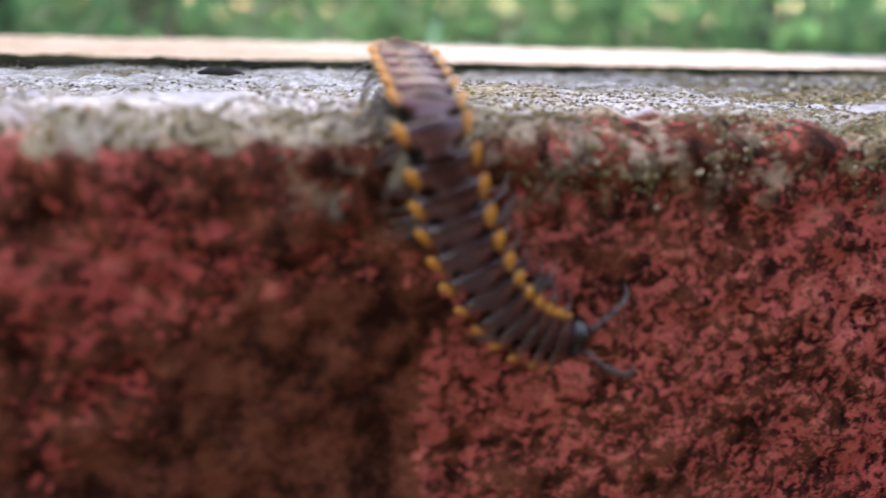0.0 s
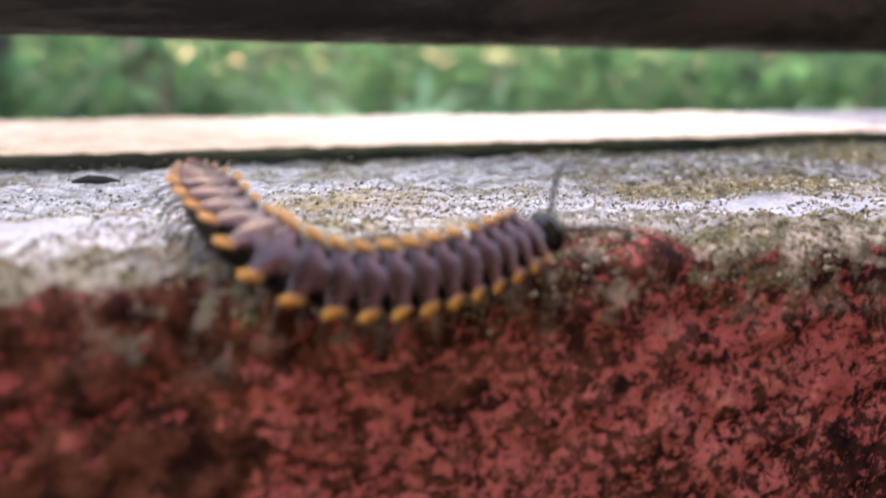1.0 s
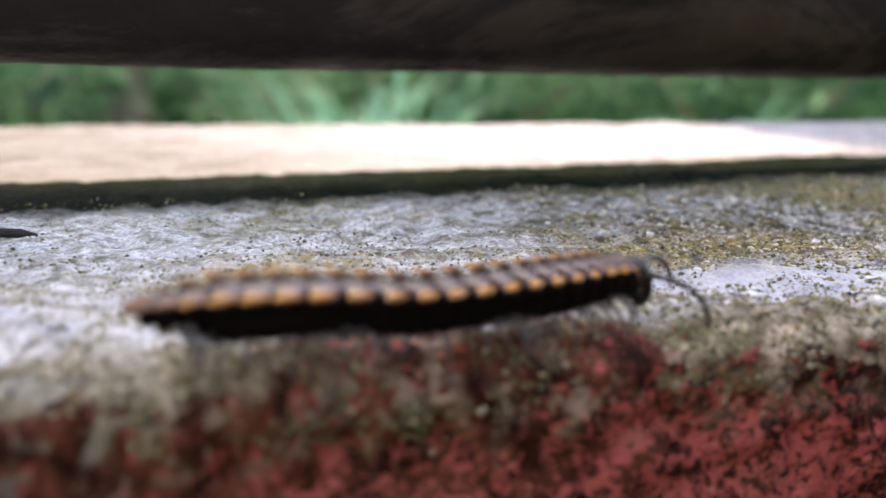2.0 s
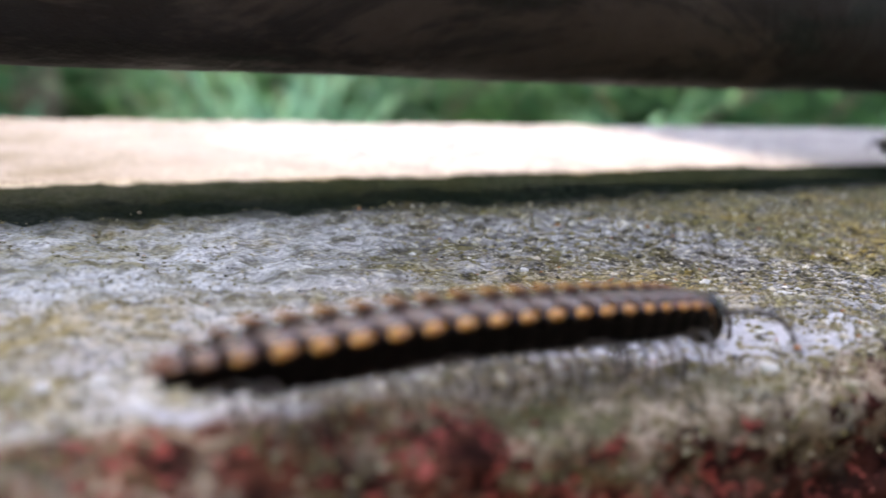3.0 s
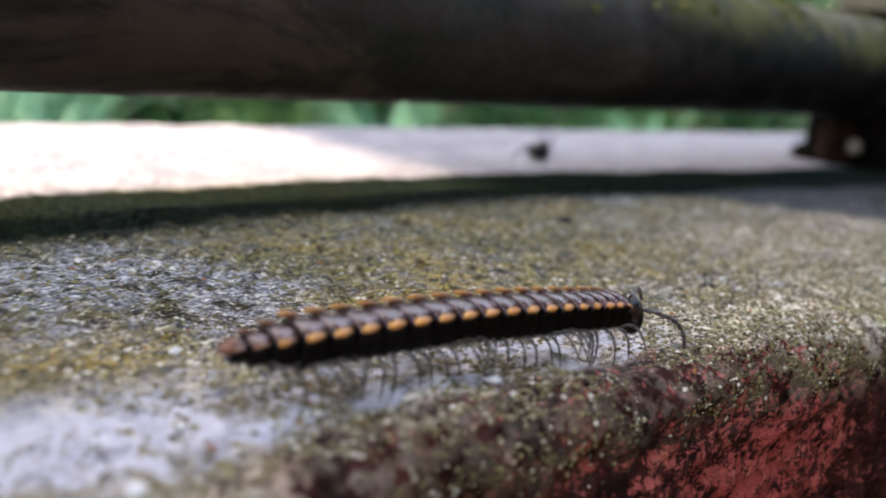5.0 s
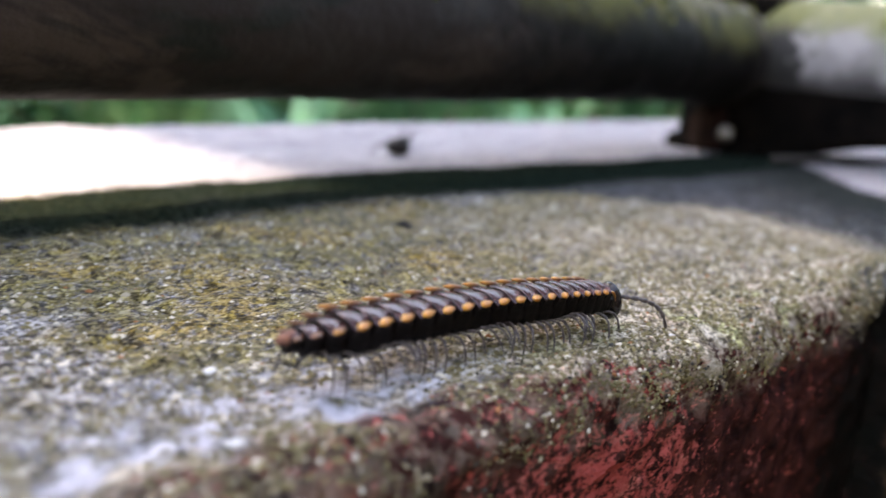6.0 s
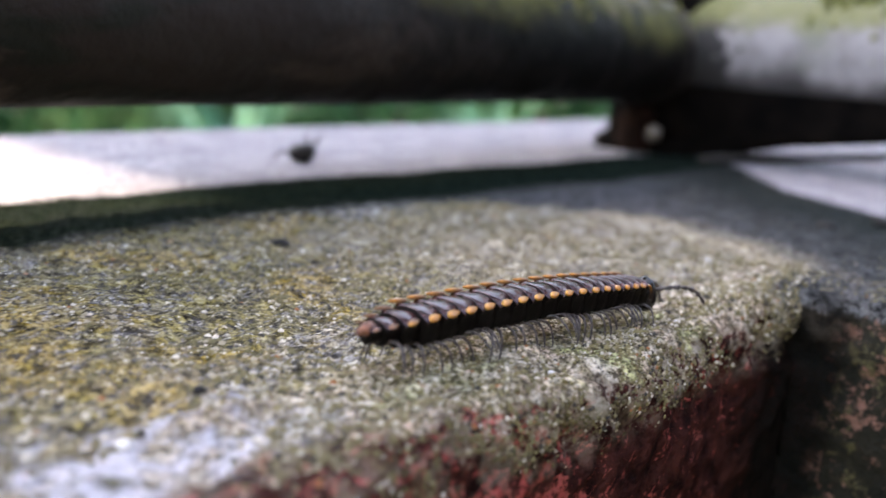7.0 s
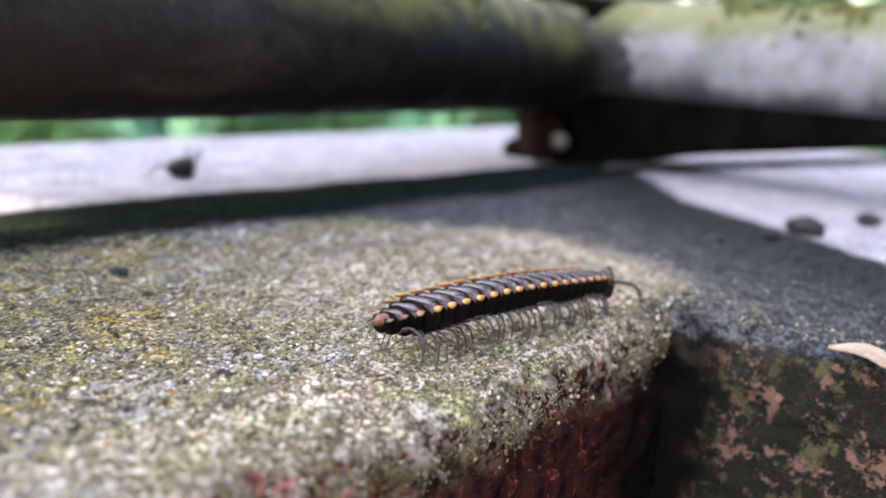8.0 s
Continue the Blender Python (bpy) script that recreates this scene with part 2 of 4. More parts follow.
    # no gloss in the painted shadow band, less on the face
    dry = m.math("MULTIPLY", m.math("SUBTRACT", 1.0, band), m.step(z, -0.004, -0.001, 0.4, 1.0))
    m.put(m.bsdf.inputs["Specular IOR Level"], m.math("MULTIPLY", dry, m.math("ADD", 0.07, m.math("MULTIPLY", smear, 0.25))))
    m.rough(m.math("SUBTRACT", m.step(n200, 0.3, 0.7, 0.70, 0.98), m.math("MULTIPLY", smear, 0.25)))
    h = m.math("ADD", m.math("MULTIPLY", n500, 0.60), m.math("MULTIPLY", n200, 0.75))
    calm = m.math("MULTIPLY", m.math("MULTIPLY", pale, m.step(z, -0.003, -0.001)), 0.5)
    h = m.math("MULTIPLY", h, m.math("SUBTRACT", 1.0, m.math("MAXIMUM", m.math("MULTIPLY", smear, 0.7), calm)))
    m.bump(h, 0.0015, 1.0)
    return m.mat


def simple(name, dark, light, scale, rough=0.8, bump=0.0, dist=0.0005, metal=0.0):
    m = Nodes(name, rough, metal)
    n = m.noise(scale, 5, 0.65)
    m.color(m.mix(m.step(n, 0.3, 0.7), dark, light))
    if bump:
        m.bump(n, dist, bump)
    return m.mat


def rail_material():
    m = Nodes("old_painted_pipe", 0.6)
    x, y, z = m.xyz()
    n20, n60, n200 = m.noise(22, 5, 0.6), m.noise(60, 5, 0.65), m.noise(240, 4, 0.7)
    base = m.mix(n60, (0.009, 0.0065, 0.006), (0.032, 0.022, 0.019))
    base = m.mix(m.step(m.noise(40, 4, 0.6, (0.35, 1, 1)), 0.52, 0.60), base, (0.006, 0.009, 0.006))
    base = m.mix(m.step(m.noise(38, 5, 0.7, (0.4, 1, 1), 0.5, (2, 5, 1)), 0.50, 0.60), base, (0.062, 0.045, 0.038))
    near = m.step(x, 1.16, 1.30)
    # blackened towards the joint, less along the very top
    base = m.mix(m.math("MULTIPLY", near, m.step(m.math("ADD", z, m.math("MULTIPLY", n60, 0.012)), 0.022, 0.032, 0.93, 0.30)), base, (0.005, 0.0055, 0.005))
    drip = m.math("MULTIPLY", m.step(m.math("ADD", m.noise(95, 4, 0.6, (1, 0.25, 0.25)), m.math("MULTIPLY", z, 14.0)), 0.70, 0.80), near)
    base = m.mix(m.math("MULTIPLY", drip, 0.8), base, m.mix(n200, (0.17, 0.12, 0.09), (0.36, 0.28, 0.22)))
    up = m.step(m.math("ADD", m.math("ADD", z, m.math("MULTIPLY", near, 0.008)), m.math("MULTIPLY", n20, 0.026)), 0.019, 0.033)
    base = m.mix(m.math("MULTIPLY", up, m.step(n60, 0.36, 0.58, 0.15, 0.85)), base, m.mix(n200, (0.05, 0.055, 0.015), (0.22, 0.22, 0.07)))
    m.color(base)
    m.put(m.bsdf.inputs["Specular IOR Level"], m.math("MULTIPLY_ADD", near, -0.28, 0.40))
    m.rough(m.step(n60, 0.3, 0.7, 0.55, 0.90))
    m.bump(m.math("ADD", n60, m.math("MULTIPLY", n200, 0.4)), 0.0012, 0.7)
    return m.mat


def pale_rail_material():
    m = Nodes("chalky_pale_pipe", 0.7)
    x, y, z = m.xyz()
    n20, n60, n200 = m.noise(24, 5, 0.6), m.noise(65, 5, 0.65), m.noise(240, 4, 0.7)
    base = m.mix(m.step(n60, 0.35, 0.65), (0.19, 0.175, 0.175), (0.33, 0.305, 0.315))
    base = m.mix(m.step(n20, 0.58, 0.68), base, (0.20, 0.20, 0.17))
    base = m.mix(m.step(m.noise(75, 5, 0.7, offset=(2, 2, 2)), 0.62, 0.70), base, (0.50, 0.475, 0.48))
    torn = m.math("ADD", m.math("MULTIPLY_ADD", m.math("SUBTRACT", n60, 0.5), 0.045, x), m.math("MULTIPLY", m.math("SUBTRACT", n200, 0.5), 0.02))
    base = m.mix(m.step(torn, 0.022, 0.028, 0.97, 0.0), base, m.mix(n200, (0.008, 0.008, 0.009), (0.035, 0.034, 0.03)))
    # shaded underside put into the colour, with a ragged upper limit
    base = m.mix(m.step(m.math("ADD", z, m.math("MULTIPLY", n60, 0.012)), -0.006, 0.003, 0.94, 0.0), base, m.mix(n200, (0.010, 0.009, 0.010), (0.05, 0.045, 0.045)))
    up = m.step(m.math("ADD", z, m.math("MULTIPLY", n20, 0.02)), 0.018, 0.027)
    base = m.mix(m.math("MULTIPLY", up, 0.8), base, m.mix(n200, (0.10, 0.11, 0.03), (0.28, 0.28, 0.10)))
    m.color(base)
    m.bump(m.math("ADD", n60, m.math("MULTIPLY", n200, 0.4)), 0.0012, 0.6)
    return m.mat


def flaky_material():
    m = Nodes("flaking_black_paint", 0.9)
    x, y, z = m.xyz()
    n60, n200 = m.noise(80, 5, 0.65), m.noise(260, 4, 0.7)
    base = m.mix(n200, (0.003, 0.003, 0.003), (0.016, 0.013, 0.011))
    tall = m.math("ADD", n60, m.math("MULTIPLY", z, 9.0))
    base = m.mix(m.step(tall, 0.56, 0.64), base, m.mix(n200, (0.05, 0.05, 0.03), (0.13, 0.11, 0.08)))
    base = m.mix(m.step(m.math("ADD", m.noise(110, 4, 0.6, offset=(4, 1, 2)), m.math("MULTIPLY", z, 7.0)), 0.66, 0.70), base, (0.56, 0.52, 0.50))
    m.color(base)
    m.bump(m.math("ADD", n60, m.math("MULTIPLY", n200, 0.5)), 0.002, 0.8)
    return m.mat


def shell_material(name, dark, light, rough, scale=900):
    m = Nodes(name, rough)
    n = m.noise(scale, 4, 0.6)
    m.color(m.mix(m.step(n, 0.35, 0.7), dark, light))
    m.bump(m.math("ADD", m.noise(2600, 3, 0.6), m.noise(700, 2, 0.5, offset=(2, 1, 4))), 0.00010, 0.4)
    return m.mat


def tergite_material():
    """Glossy purple-brown shell: darker behind, paler and pinkish towards the front corners of each ring."""
    m = Nodes("purple_brown_shell", 0.32)
    x, y, z = m.xyz()
    n = m.noise(900, 4, 0.6)
    base = m.mix(m.step(n, 0.35, 0.7), (0.010, 0.0030, 0.0030), (0.040, 0.0120, 0.0120))
    fore = m.step(m.math("ADD", y, m.math("MULTIPLY", m.math("SUBTRACT", n, 0.5), 0.0010)), -0.0011, -0.0003)
    flank = m.step(m.math("ABSOLUTE", x), 0.0007, 0.0018, 0.35, 1.0)
    base = m.mix(m.math("MULTIPLY", m.math("MULTIPLY", fore, flank), 0.8), base, (0.17, 0.067, 0.064))
    m.color(base)
    m.put(m.bsdf.inputs["Specular IOR Level"], 0.50)
    m.put(m.bsdf.inputs["Specular Tint"], (1.0, 0.82, 0.78, 1.0))
    m.rough(m.step(m.noise(1500, 3), 0.35, 0.65, 0.14, 0.27))
    m.bump(m.math("ADD", m.noise(2600, 3, 0.6), m.noise(700, 2, 0.5, offset=(2, 1, 4))), 0.00012, 0.5)
    return m.mat


def keel_material():
    """Yellow to orange lobe, brownish where it joins the back."""
    m = Nodes("yellow_keel", 0.30)
    x, y, z = m.xyz()
    n = m.noise(900, 4, 0.6)
    base = m.mix(m.step(n, 0.35, 0.7), (0.44, 0.150, 0.016), (0.74, 0.38, 0.080))
    root = m.step(m.math("ADD", m.math("ABSOLUTE", x), m.math("MULTIPLY", m.math("SUBTRACT", n, 0.5), 0.0004)), 0.0024, 0.0029, 0.85, 0.0)
    m.color(m.mix(root, base, (0.13, 0.042, 0.022)))
    m.bump(m.noise(2600, 3, 0.6), 0.00008, 0.4)
    return m.mat


def leaf_material(name, a, b, c):
    m = Nodes(name, 0.6)
    m.bsdf.inputs["Specular IOR Level"].default_value = 0.2
    r = m.island()
    col = m.mix(m.step(r, 0.0, 0.6), a, b)
    col = m.mix(m.step(r, 0.75, 1.0), col, c)
    m.color(m.mix(m.step(m.noise(6, 3), 0.3, 0.7, 0.0, 0.5), col, a))
    glow = m.t.nodes.new("ShaderNodeBsdfTranslucent")
    both = m.t.nodes.new("ShaderNodeMixShader")
    both.inputs[0].default_value = 0.5
    m.put(glow.inputs["Color"], m.mix(0.5, col, c))
    out = m.t.nodes["Material Output"]
    m.t.links.new(m.bsdf.outputs[0], both.inputs[1])
    m.t.links.new(glow.outputs[0], both.inputs[2])
    m.t.links.new(both.outputs[0], out.inputs["Surface"])
    return m.mat


MAT_WALL = parapet_material()
MAT_RAIL = rail_material()
MAT_PALE = pale_rail_material()
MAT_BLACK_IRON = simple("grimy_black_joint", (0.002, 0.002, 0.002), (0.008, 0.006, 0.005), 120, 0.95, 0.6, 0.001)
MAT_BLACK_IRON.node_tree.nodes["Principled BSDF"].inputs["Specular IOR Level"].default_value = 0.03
MAT_RUST = simple("rusty_bracket", (0.010, 0.006, 0.005), (0.038, 0.019, 0.014), 150, 0.8, 0.6, 0.001)
MAT_RUST.node_tree.nodes["Principled BSDF"].inputs["Specular IOR Level"].default_value = 0.1
MAT_WHITE = simple("white_chip", (0.60, 0.60, 0.60), (0.88, 0.87, 0.84), 700, 0.6, 0.4, 0.0003)
MAT_DEBRIS = simple("black_debris", (0.006, 0.006, 0.006), (0.030, 0.027, 0.024), 600, 0.7, 0.5, 0.0004)
MAT_BARK = simple("bark", (0.12, 0.085, 0.07), (0.36, 0.26, 0.22), 14, 0.9, 0.7, 0.02)
MAT_DARKBARK = simple("dark_bark", (0.015, 0.014, 0.012), (0.06, 0.052, 0.042), 14, 0.9, 0.7, 0.02)
MAT_CEIL = simple("ceiling_boards", (0.10, 0.075, 0.055), (0.19, 0.15, 0.11), 9, 0.8, 0.3, 0.004)
MAT_FLOOR = simple("cement_floor", (0.15, 0.14, 0.13), (0.30, 0.28, 0.26), 5, 0.85, 0.4, 0.003)
MAT_GROUND = simple("grassy_ground", (0.022, 0.055, 0.020), (0.065, 0.125, 0.050), 3, 0.95, 0.6, 0.03)
MAT_GROUND.node_tree.nodes["Principled BSDF"].inputs["Specular IOR Level"].default_value = 0.05
MAT_TERGITE = tergite_material()
MAT_FLANK = shell_material("black_flank", (0.003, 0.002, 0.002), (0.007, 0.005, 0.005), 0.5)
MAT_COLLAR = shell_material("dull_collar_shell", (0.008, 0.003, 0.003), (0.040, 0.011, 0.010), 0.6)
MAT_COLLAR.node_tree.nodes["Principled BSDF"].inputs["Specular IOR Level"].default_value = 0.2
MAT_TERGITE.node_tree.nodes["Principled BSDF"].inputs["Specular IOR Level"].default_value = 0.55
MAT_TERGITE.node_tree.nodes["Principled BSDF"].inputs["Coat Weight"].default_value = 0.25
MAT_FLANK.node_tree.nodes["Principled BSDF"].inputs["Specular IOR Level"].default_value = 0.12
MAT_RAIL.node_tree.nodes["Principled BSDF"].inputs["Specular IOR Level"].default_value = 0.25
MAT_TERGITE.node_tree.nodes["Principled BSDF"].inputs["Coat Roughness"].default_value = 0.14
MAT_TERGITE.node_tree.nodes["Principled BSDF"].inputs["Specular Tint"].default_value = (1.0, 0.80, 0.90, 1.0)
MAT_KEEL = keel_material()
MAT_LEG = shell_material("dusky_leg", (0.030, 0.024, 0.023), (0.13, 0.105, 0.10), 0.30, 1500)
MAT_HEAD = shell_material("black_head_shell", (0.005, 0.004, 0.004), (0.014, 0.010, 0.010), 0.12)
MAT_TAIL = shell_material("reddish_tail_shell", (0.12, 0.040, 0.028), (0.36, 0.15, 0.09), 0.35)


# ---- mesh helpers ----
def mesh_object(name, verts, faces, material, parent=None, label="", smooth=True, slots=None):
    me = bpy.data.meshes.new(name)
    me.from_pydata([tuple(v) for v in verts], [], faces)
    for mt in (material if isinstance(material, (list, tuple)) else [material]):
        me.materials.append(mt)
    if slots is not None:
        me.polygons.foreach_set("material_index", slots)
    me.polygons.foreach_set("use_smooth", [smooth] * len(me.polygons))
    me.update()
    ob = new(name, me)
    if parent:
        ob.parent = parent
    if label:
        ob["label"] = label
    return ob


def part(name, bm, material, parent, label="", smooth=True):
    """One bmesh as one mesh object under a thing or a part."""
    me = bpy.data.meshes.new(name)
    bm.normal_update()
    bm.to_mesh(me)
    bm.free()
    me.materials.append(material)
    me.polygons.foreach_set("use_smooth", [smooth] * len(me.polygons))
    ob = new(name, me)
    if parent:
        ob.parent = parent
    if label:
        ob["label"] = label
    return ob


def share(name, mesh, parent, label=""):
    ob = new(name, mesh)
    ob.parent = parent
    if label:
        ob["label"] = label
    return ob


def tube(points, radii, sides=8, caps=True):
    """Vertices and faces of a tube through points, with a radius at each."""
    pts = [Vector(p) for p in points]
    verts, faces = [], []
    side = None
    for i, p in enumerate(pts):
        t = (pts[min(i + 1, len(pts) - 1)] - pts[max(i - 1, 0)]).normalized()
        if side is None:
            side = t.orthogonal().normalized()
        side = (side - t * side.dot(t)).normalized()
        other = t.cross(side)
        for k in range(sides):
            a = 2 * math.pi * k / sides
            verts.append(p + (side * math.cos(a) + other * math.sin(a)) * radii[i])
    for i in range(len(pts) - 1):
        for k in range(sides):
            a, b = i * sides + k, i * sides + (k + 1) % sides
            faces.append((a, b, b + sides, a + sides))
    if caps:
        faces.append(tuple(reversed(range(sides))))
        faces.append(tuple(range((len(pts) - 1) * sides, len(pts) * sides)))
    return verts, faces


def lump(bm, centre, size, seed, subdiv=2, rough=0.35):
    """A rough pebble-like lump added to bm."""
    got = bmesh.ops.create_icosphere(bm, subdivisions=subdiv, radius=1.0)
    for v in got["verts"]:
        k = 1 + rough * noise.noise(v.co * 1.3 + Vector((seed * 7.1, seed * 3.3, 0)))
        v.co = Vector(centre) + Vector((v.co.x * size[0], v.co.y * size[1], v.co.z * size[2])) * k


def fbm(x, y, z, octaves=3):
    v, a = 0.0, 1.0
    for _ in range(octaves):
        v += a * noise.noise((x, y, z))
        x, y, z, a = x * 2.1 + 3.1, y * 2.1 + 1.7, z * 2.1 + 5.3, a * 0.5
    return v


# ---- the parapet: one sheet swept along both walls ----
RIM = 0.0045


def spaced(a, b, n):
    return [a + (b - a) * i / n for i in range(n)]


def relief(x, y, z):
    """Roughness of the cast cement, along the normal."""
    d = max(y, x - CORNER)
    h = 0.0011 * fbm(x * 38, y * 38, z * 38, 2) + 0.00085 * fbm(x * 210, y * 210, z * 210, 3)
    rim = max(0.0, 1 - abs(d - 0.003) / 0.011) if z > -0.012 else 0.0
    h += rim * (0.0019 * fbm(x * 150 + 9, y * 150, z * 150, 2))
    if d > 0.1:
        h *= 0.5
    return h


def build_parapet():
    columns = [(x, 0.0, 0.0, 1.0) for x in spaced(-0.8, 0.10, 36) + spaced(0.10, 0.145, 40) + spaced(0.145, CORNER, 430)]
    for k in range(13):
        a = math.pi / 2 * k / 12
        s = 1 / max(math.cos(a), math.sin(a))
        columns.append((CORNER, 0.0, math.sin(a) * s, math.cos(a) * s))
    columns += [(CORNER, -y, 1.0, 0.0) for y in spaced(0.0012, 0.12, 95) + spaced(0.12, 1.0, 30) + [1.0]]
    profile = [(0.0, z, 1.0) for z in spaced(-0.75, -0.075, 16) + spaced(-0.075, -0.030, 40) + spaced(-0.030, -RIM, 36)]
    profile += [(RIM * (1 - math.cos(a)), -RIM * (1 - math.sin(a)), 1.0) for a in [math.pi / 2 * k / 6 for k in range(7)]]
    profile += [(s, 0.0, 1.0) for s in spaced(RIM + 0.0006, 0.055, 76) + spaced(0.055, 0.10, 36) + spaced(0.10, 0.232, 36)]
    profile += [(0.235, -0.001, 1.0), (0.238, -0.004, 1.0), (0.239, -0.02, 0.0), (0.239, -0.3, 0.0), (0.239, -0.75, 0.0)]
    verts, faces = [], []
    rows = len(profile)
    for px, py, nx, ny in columns:
        ln = math.hypot(nx, ny)
        for s, z, k in profile:
            wide = s if s < 0.13 else 0.13 + (s - 0.13) * (1 + 1.7 * (nx / max(nx, ny)))
            x, y = px + nx * wide, py + ny * s
            h = relief(x, y, z) * k
            t = min(1.0, max(0.0, s / RIM)) if z > -RIM - 1e-6 else 0.0
            up = math.sin(t * math.pi / 2)
            out = 1 - up
            verts.append((x - nx / ln * h * out, y - ny / ln * h * out, z + h * up))
    for i in range(len(columns) - 1):
        for j in range(rows - 1):
            a = i * rows + j
            faces.append((a, a + rows, a + rows + 1, a + 1))
    ob = mesh_object("wall_parapet", verts, faces, MAT_WALL)
    return tagged(ob, "low cement parapet wall, mossy top, flaking red painted face", "wall", kind="structure")


build_parapet()


def build_grit():
    """Loose sand and moss crumbs on the ledge, densest at the rim."""
    rng = random.Random(5)
    verts, faces = [], []
    for i in range(45000):
        if rng.random() < 0.86:
            x = 0.12 + 0.33 * rng.random()
            y = abs(rng.gauss(0, 0.022)) if rng.random() < 0.65 else 0.085 * rng.random()
            if y > 0.088:
                continue
        else:
            x = CORNER + abs(rng.gauss(0, 0.022))
            y = 0.05 - 0.12 * rng.random()
            if x > CORNER + 0.018 and rng.random() < 0.75:
                continue
        if y < 0.003 or fbm(x * 45, y * 45, 2.0, 2) < -0.25:
            if x < CORNER + 0.003:
                continue
        s = 0.00010 + 0.00022 * rng.random() ** 2.5
        z = relief(x, y, 0.0) + s * 0.2
        a = rng.random() * 6.3
        n = len(verts)
        for k in range(4):
            r = s * (0.7 + 0.6 * rng.random())
            verts.append((x + r * math.cos(a + k * 1.57), y + r * math.sin(a + k * 1.57), z + s * 0.3 * (rng.random() - 0.5)))
        verts.append((x, y, z + s * (0.5 + 0.5 * rng.random())))
        verts.append((x, y, z - s))
        faces += [(n + k, n + (k + 1) % 4, n + 4) for k in range(4)] + [(n + (k + 1) % 4, n + k, n + 5) for k in range(4)]
    # coarser sand towards the corner
    for i in range(13000):
        x = 0.25 + 0.20 * rng.random() ** 0.8
        y = 0.004 + 0.082 * rng.random() ** 1.4
        if fbm(x * 60, y * 60, 5.0, 2) < -0.2:
            continue
        s = 0.00022 + 0.00034 * rng.random() ** 2
        z = relief(x, y, 0.0) + s * 0.1
        a = rng.random() * 6.3
        n = len(verts)
        for k in range(5):
            q = s * (0.7 + 0.6 * rng.random())
            verts.append((x + q * math.cos(a + k * 1.257), y + q * math.sin(a + k * 1.257), z + s * 0.3 * (rng.random() - 0.5)))
        verts.append((x + s * rng.uniform(-0.3, 0.3), y + s * rng.uniform(-0.3, 0.3), z + s * (0.4 + 0.5 * rng.random())))
        verts.append((x, y, z - s))
        faces += [(n + k, n + (k + 1) % 5, n + 5) for k in range(5)] + [(n + (k + 1) % 5, n + k, n + 6) for k in range(5)]
    for i in range(26000):
        x = 0.11 + 0.327 * rng.random()
        q = rng.gauss(0.2, 0.7)
        if q < 0:
            y, z, ny, nz = 0.0, -RIM + q * 0.004, -1.0, 0.0
            if rng.random() > math.exp(q * 1.6):
                continue
        elif q < 1:
            y, z, ny, nz = RIM * (1 - math.cos(q * 1.57)), -RIM * (1 - math.sin(q * 1.57)), -math.cos(q * 1.57), math.sin(q * 1.57)
        else:
            y, z, ny, nz = RIM + (q - 1) * 0.006, 0.0, 0.0, 1.0
        if fbm(x * 60, y * 60, z * 60 + 4, 2) < -0.15 or x < 0.188 and q < 0.4 or 0.19 < x < 0.345 and q < 0.55 and rng.random() < 0.6:
            continue
        s = 0.00011 + 0.00030 * rng.random() ** 2.5
        h = relief(x, y, z) + s * 0.2
        c = Vector((x, y + ny * h, z + nz * h))
        n = len(verts)
        for k in range(4):
            r = s * (0.7 + 0.6 * rng.random())
            a = k * 1.57 + x * 9000
            verts.append(c + Vector((r * math.cos(a), r * math.sin(a) * nz, -r * math.sin(a) * ny)))
        verts.append(c + Vector((0, ny, nz)) * s * (0.5 + 0.6 * rng.random()))
        verts.append(c - Vector((0, ny, nz)) * s)
        faces += [(n + k, n + (k + 1) % 4, n + 4) for k in range(4)] + [(n + (k + 1) % 4, n + k, n + 5) for k in range(4)]
    m = Nodes("sand_and_moss_crumbs", 0.8)
    r = m.island()
    c = m.mix(m.step(r, 0.0, 0.45), (0.080, 0.066, 0.026), (0.28, 0.235, 0.105))
    c = m.mix(m.step(r, 0.55, 0.70), c, (0.30, 0.24, 0.155))
    c = m.mix(m.step(m.noise(40, 4), 0.35, 0.6, 0.0, 0.45), c, (0.13, 0.115, 0.06))
    c = m.mix(m.step(r, 0.70, 0.72), c, (0.050, 0.047, 0.040))
    c = m.mix(m.step(r, 0.78, 0.80), c, (0.44, 0.38, 0.27))
    gx, gy, gz = m.xyz()
    c = m.mix(m.math("MULTIPLY", m.step(r, 0.915, 0.925), m.step(gx, 0.23, 0.29, 0.12, 1.0)), c, (0.74, 0.68, 0.57))
    c = m.mix(m.step(r, 0.985, 0.99), c, (0.38, 0.15, 0.06))
    m.color(c)
    ob = mesh_object("grit", verts, faces, m.mat, smooth=False)
    tagged(ob, "loose sand grains and olive moss crumbs on the ledge", "grit", kind="stuff")


build_grit()


# ---- floor, ground, and the unseen wall and canopy added to block light ----
def slab(name, x0, y0, x1, y1, z0, z1, mat, label, category):
    bm = bmesh.new()
    bmesh.ops.create_cube(bm, size=1.0)
    for v in bm.verts:
        v.co = Vector(((x0 + x1) / 2 + v.co.x * (x1 - x0), (y0 + y1) / 2 + v.co.y * (y1 - y0), (z0 + z1) / 2 + v.co.z * (z1 - z0)))
    ob = part(name, bm, mat, None, smooth=False)
    return tagged(ob, label, category, kind="structure")


slab("floor", -0.8, -1.6, CORNER + 0.005, 0.005, -0.80, -0.74, MAT_FLOOR, "plain grey cement floor inside the shelter", "floor")


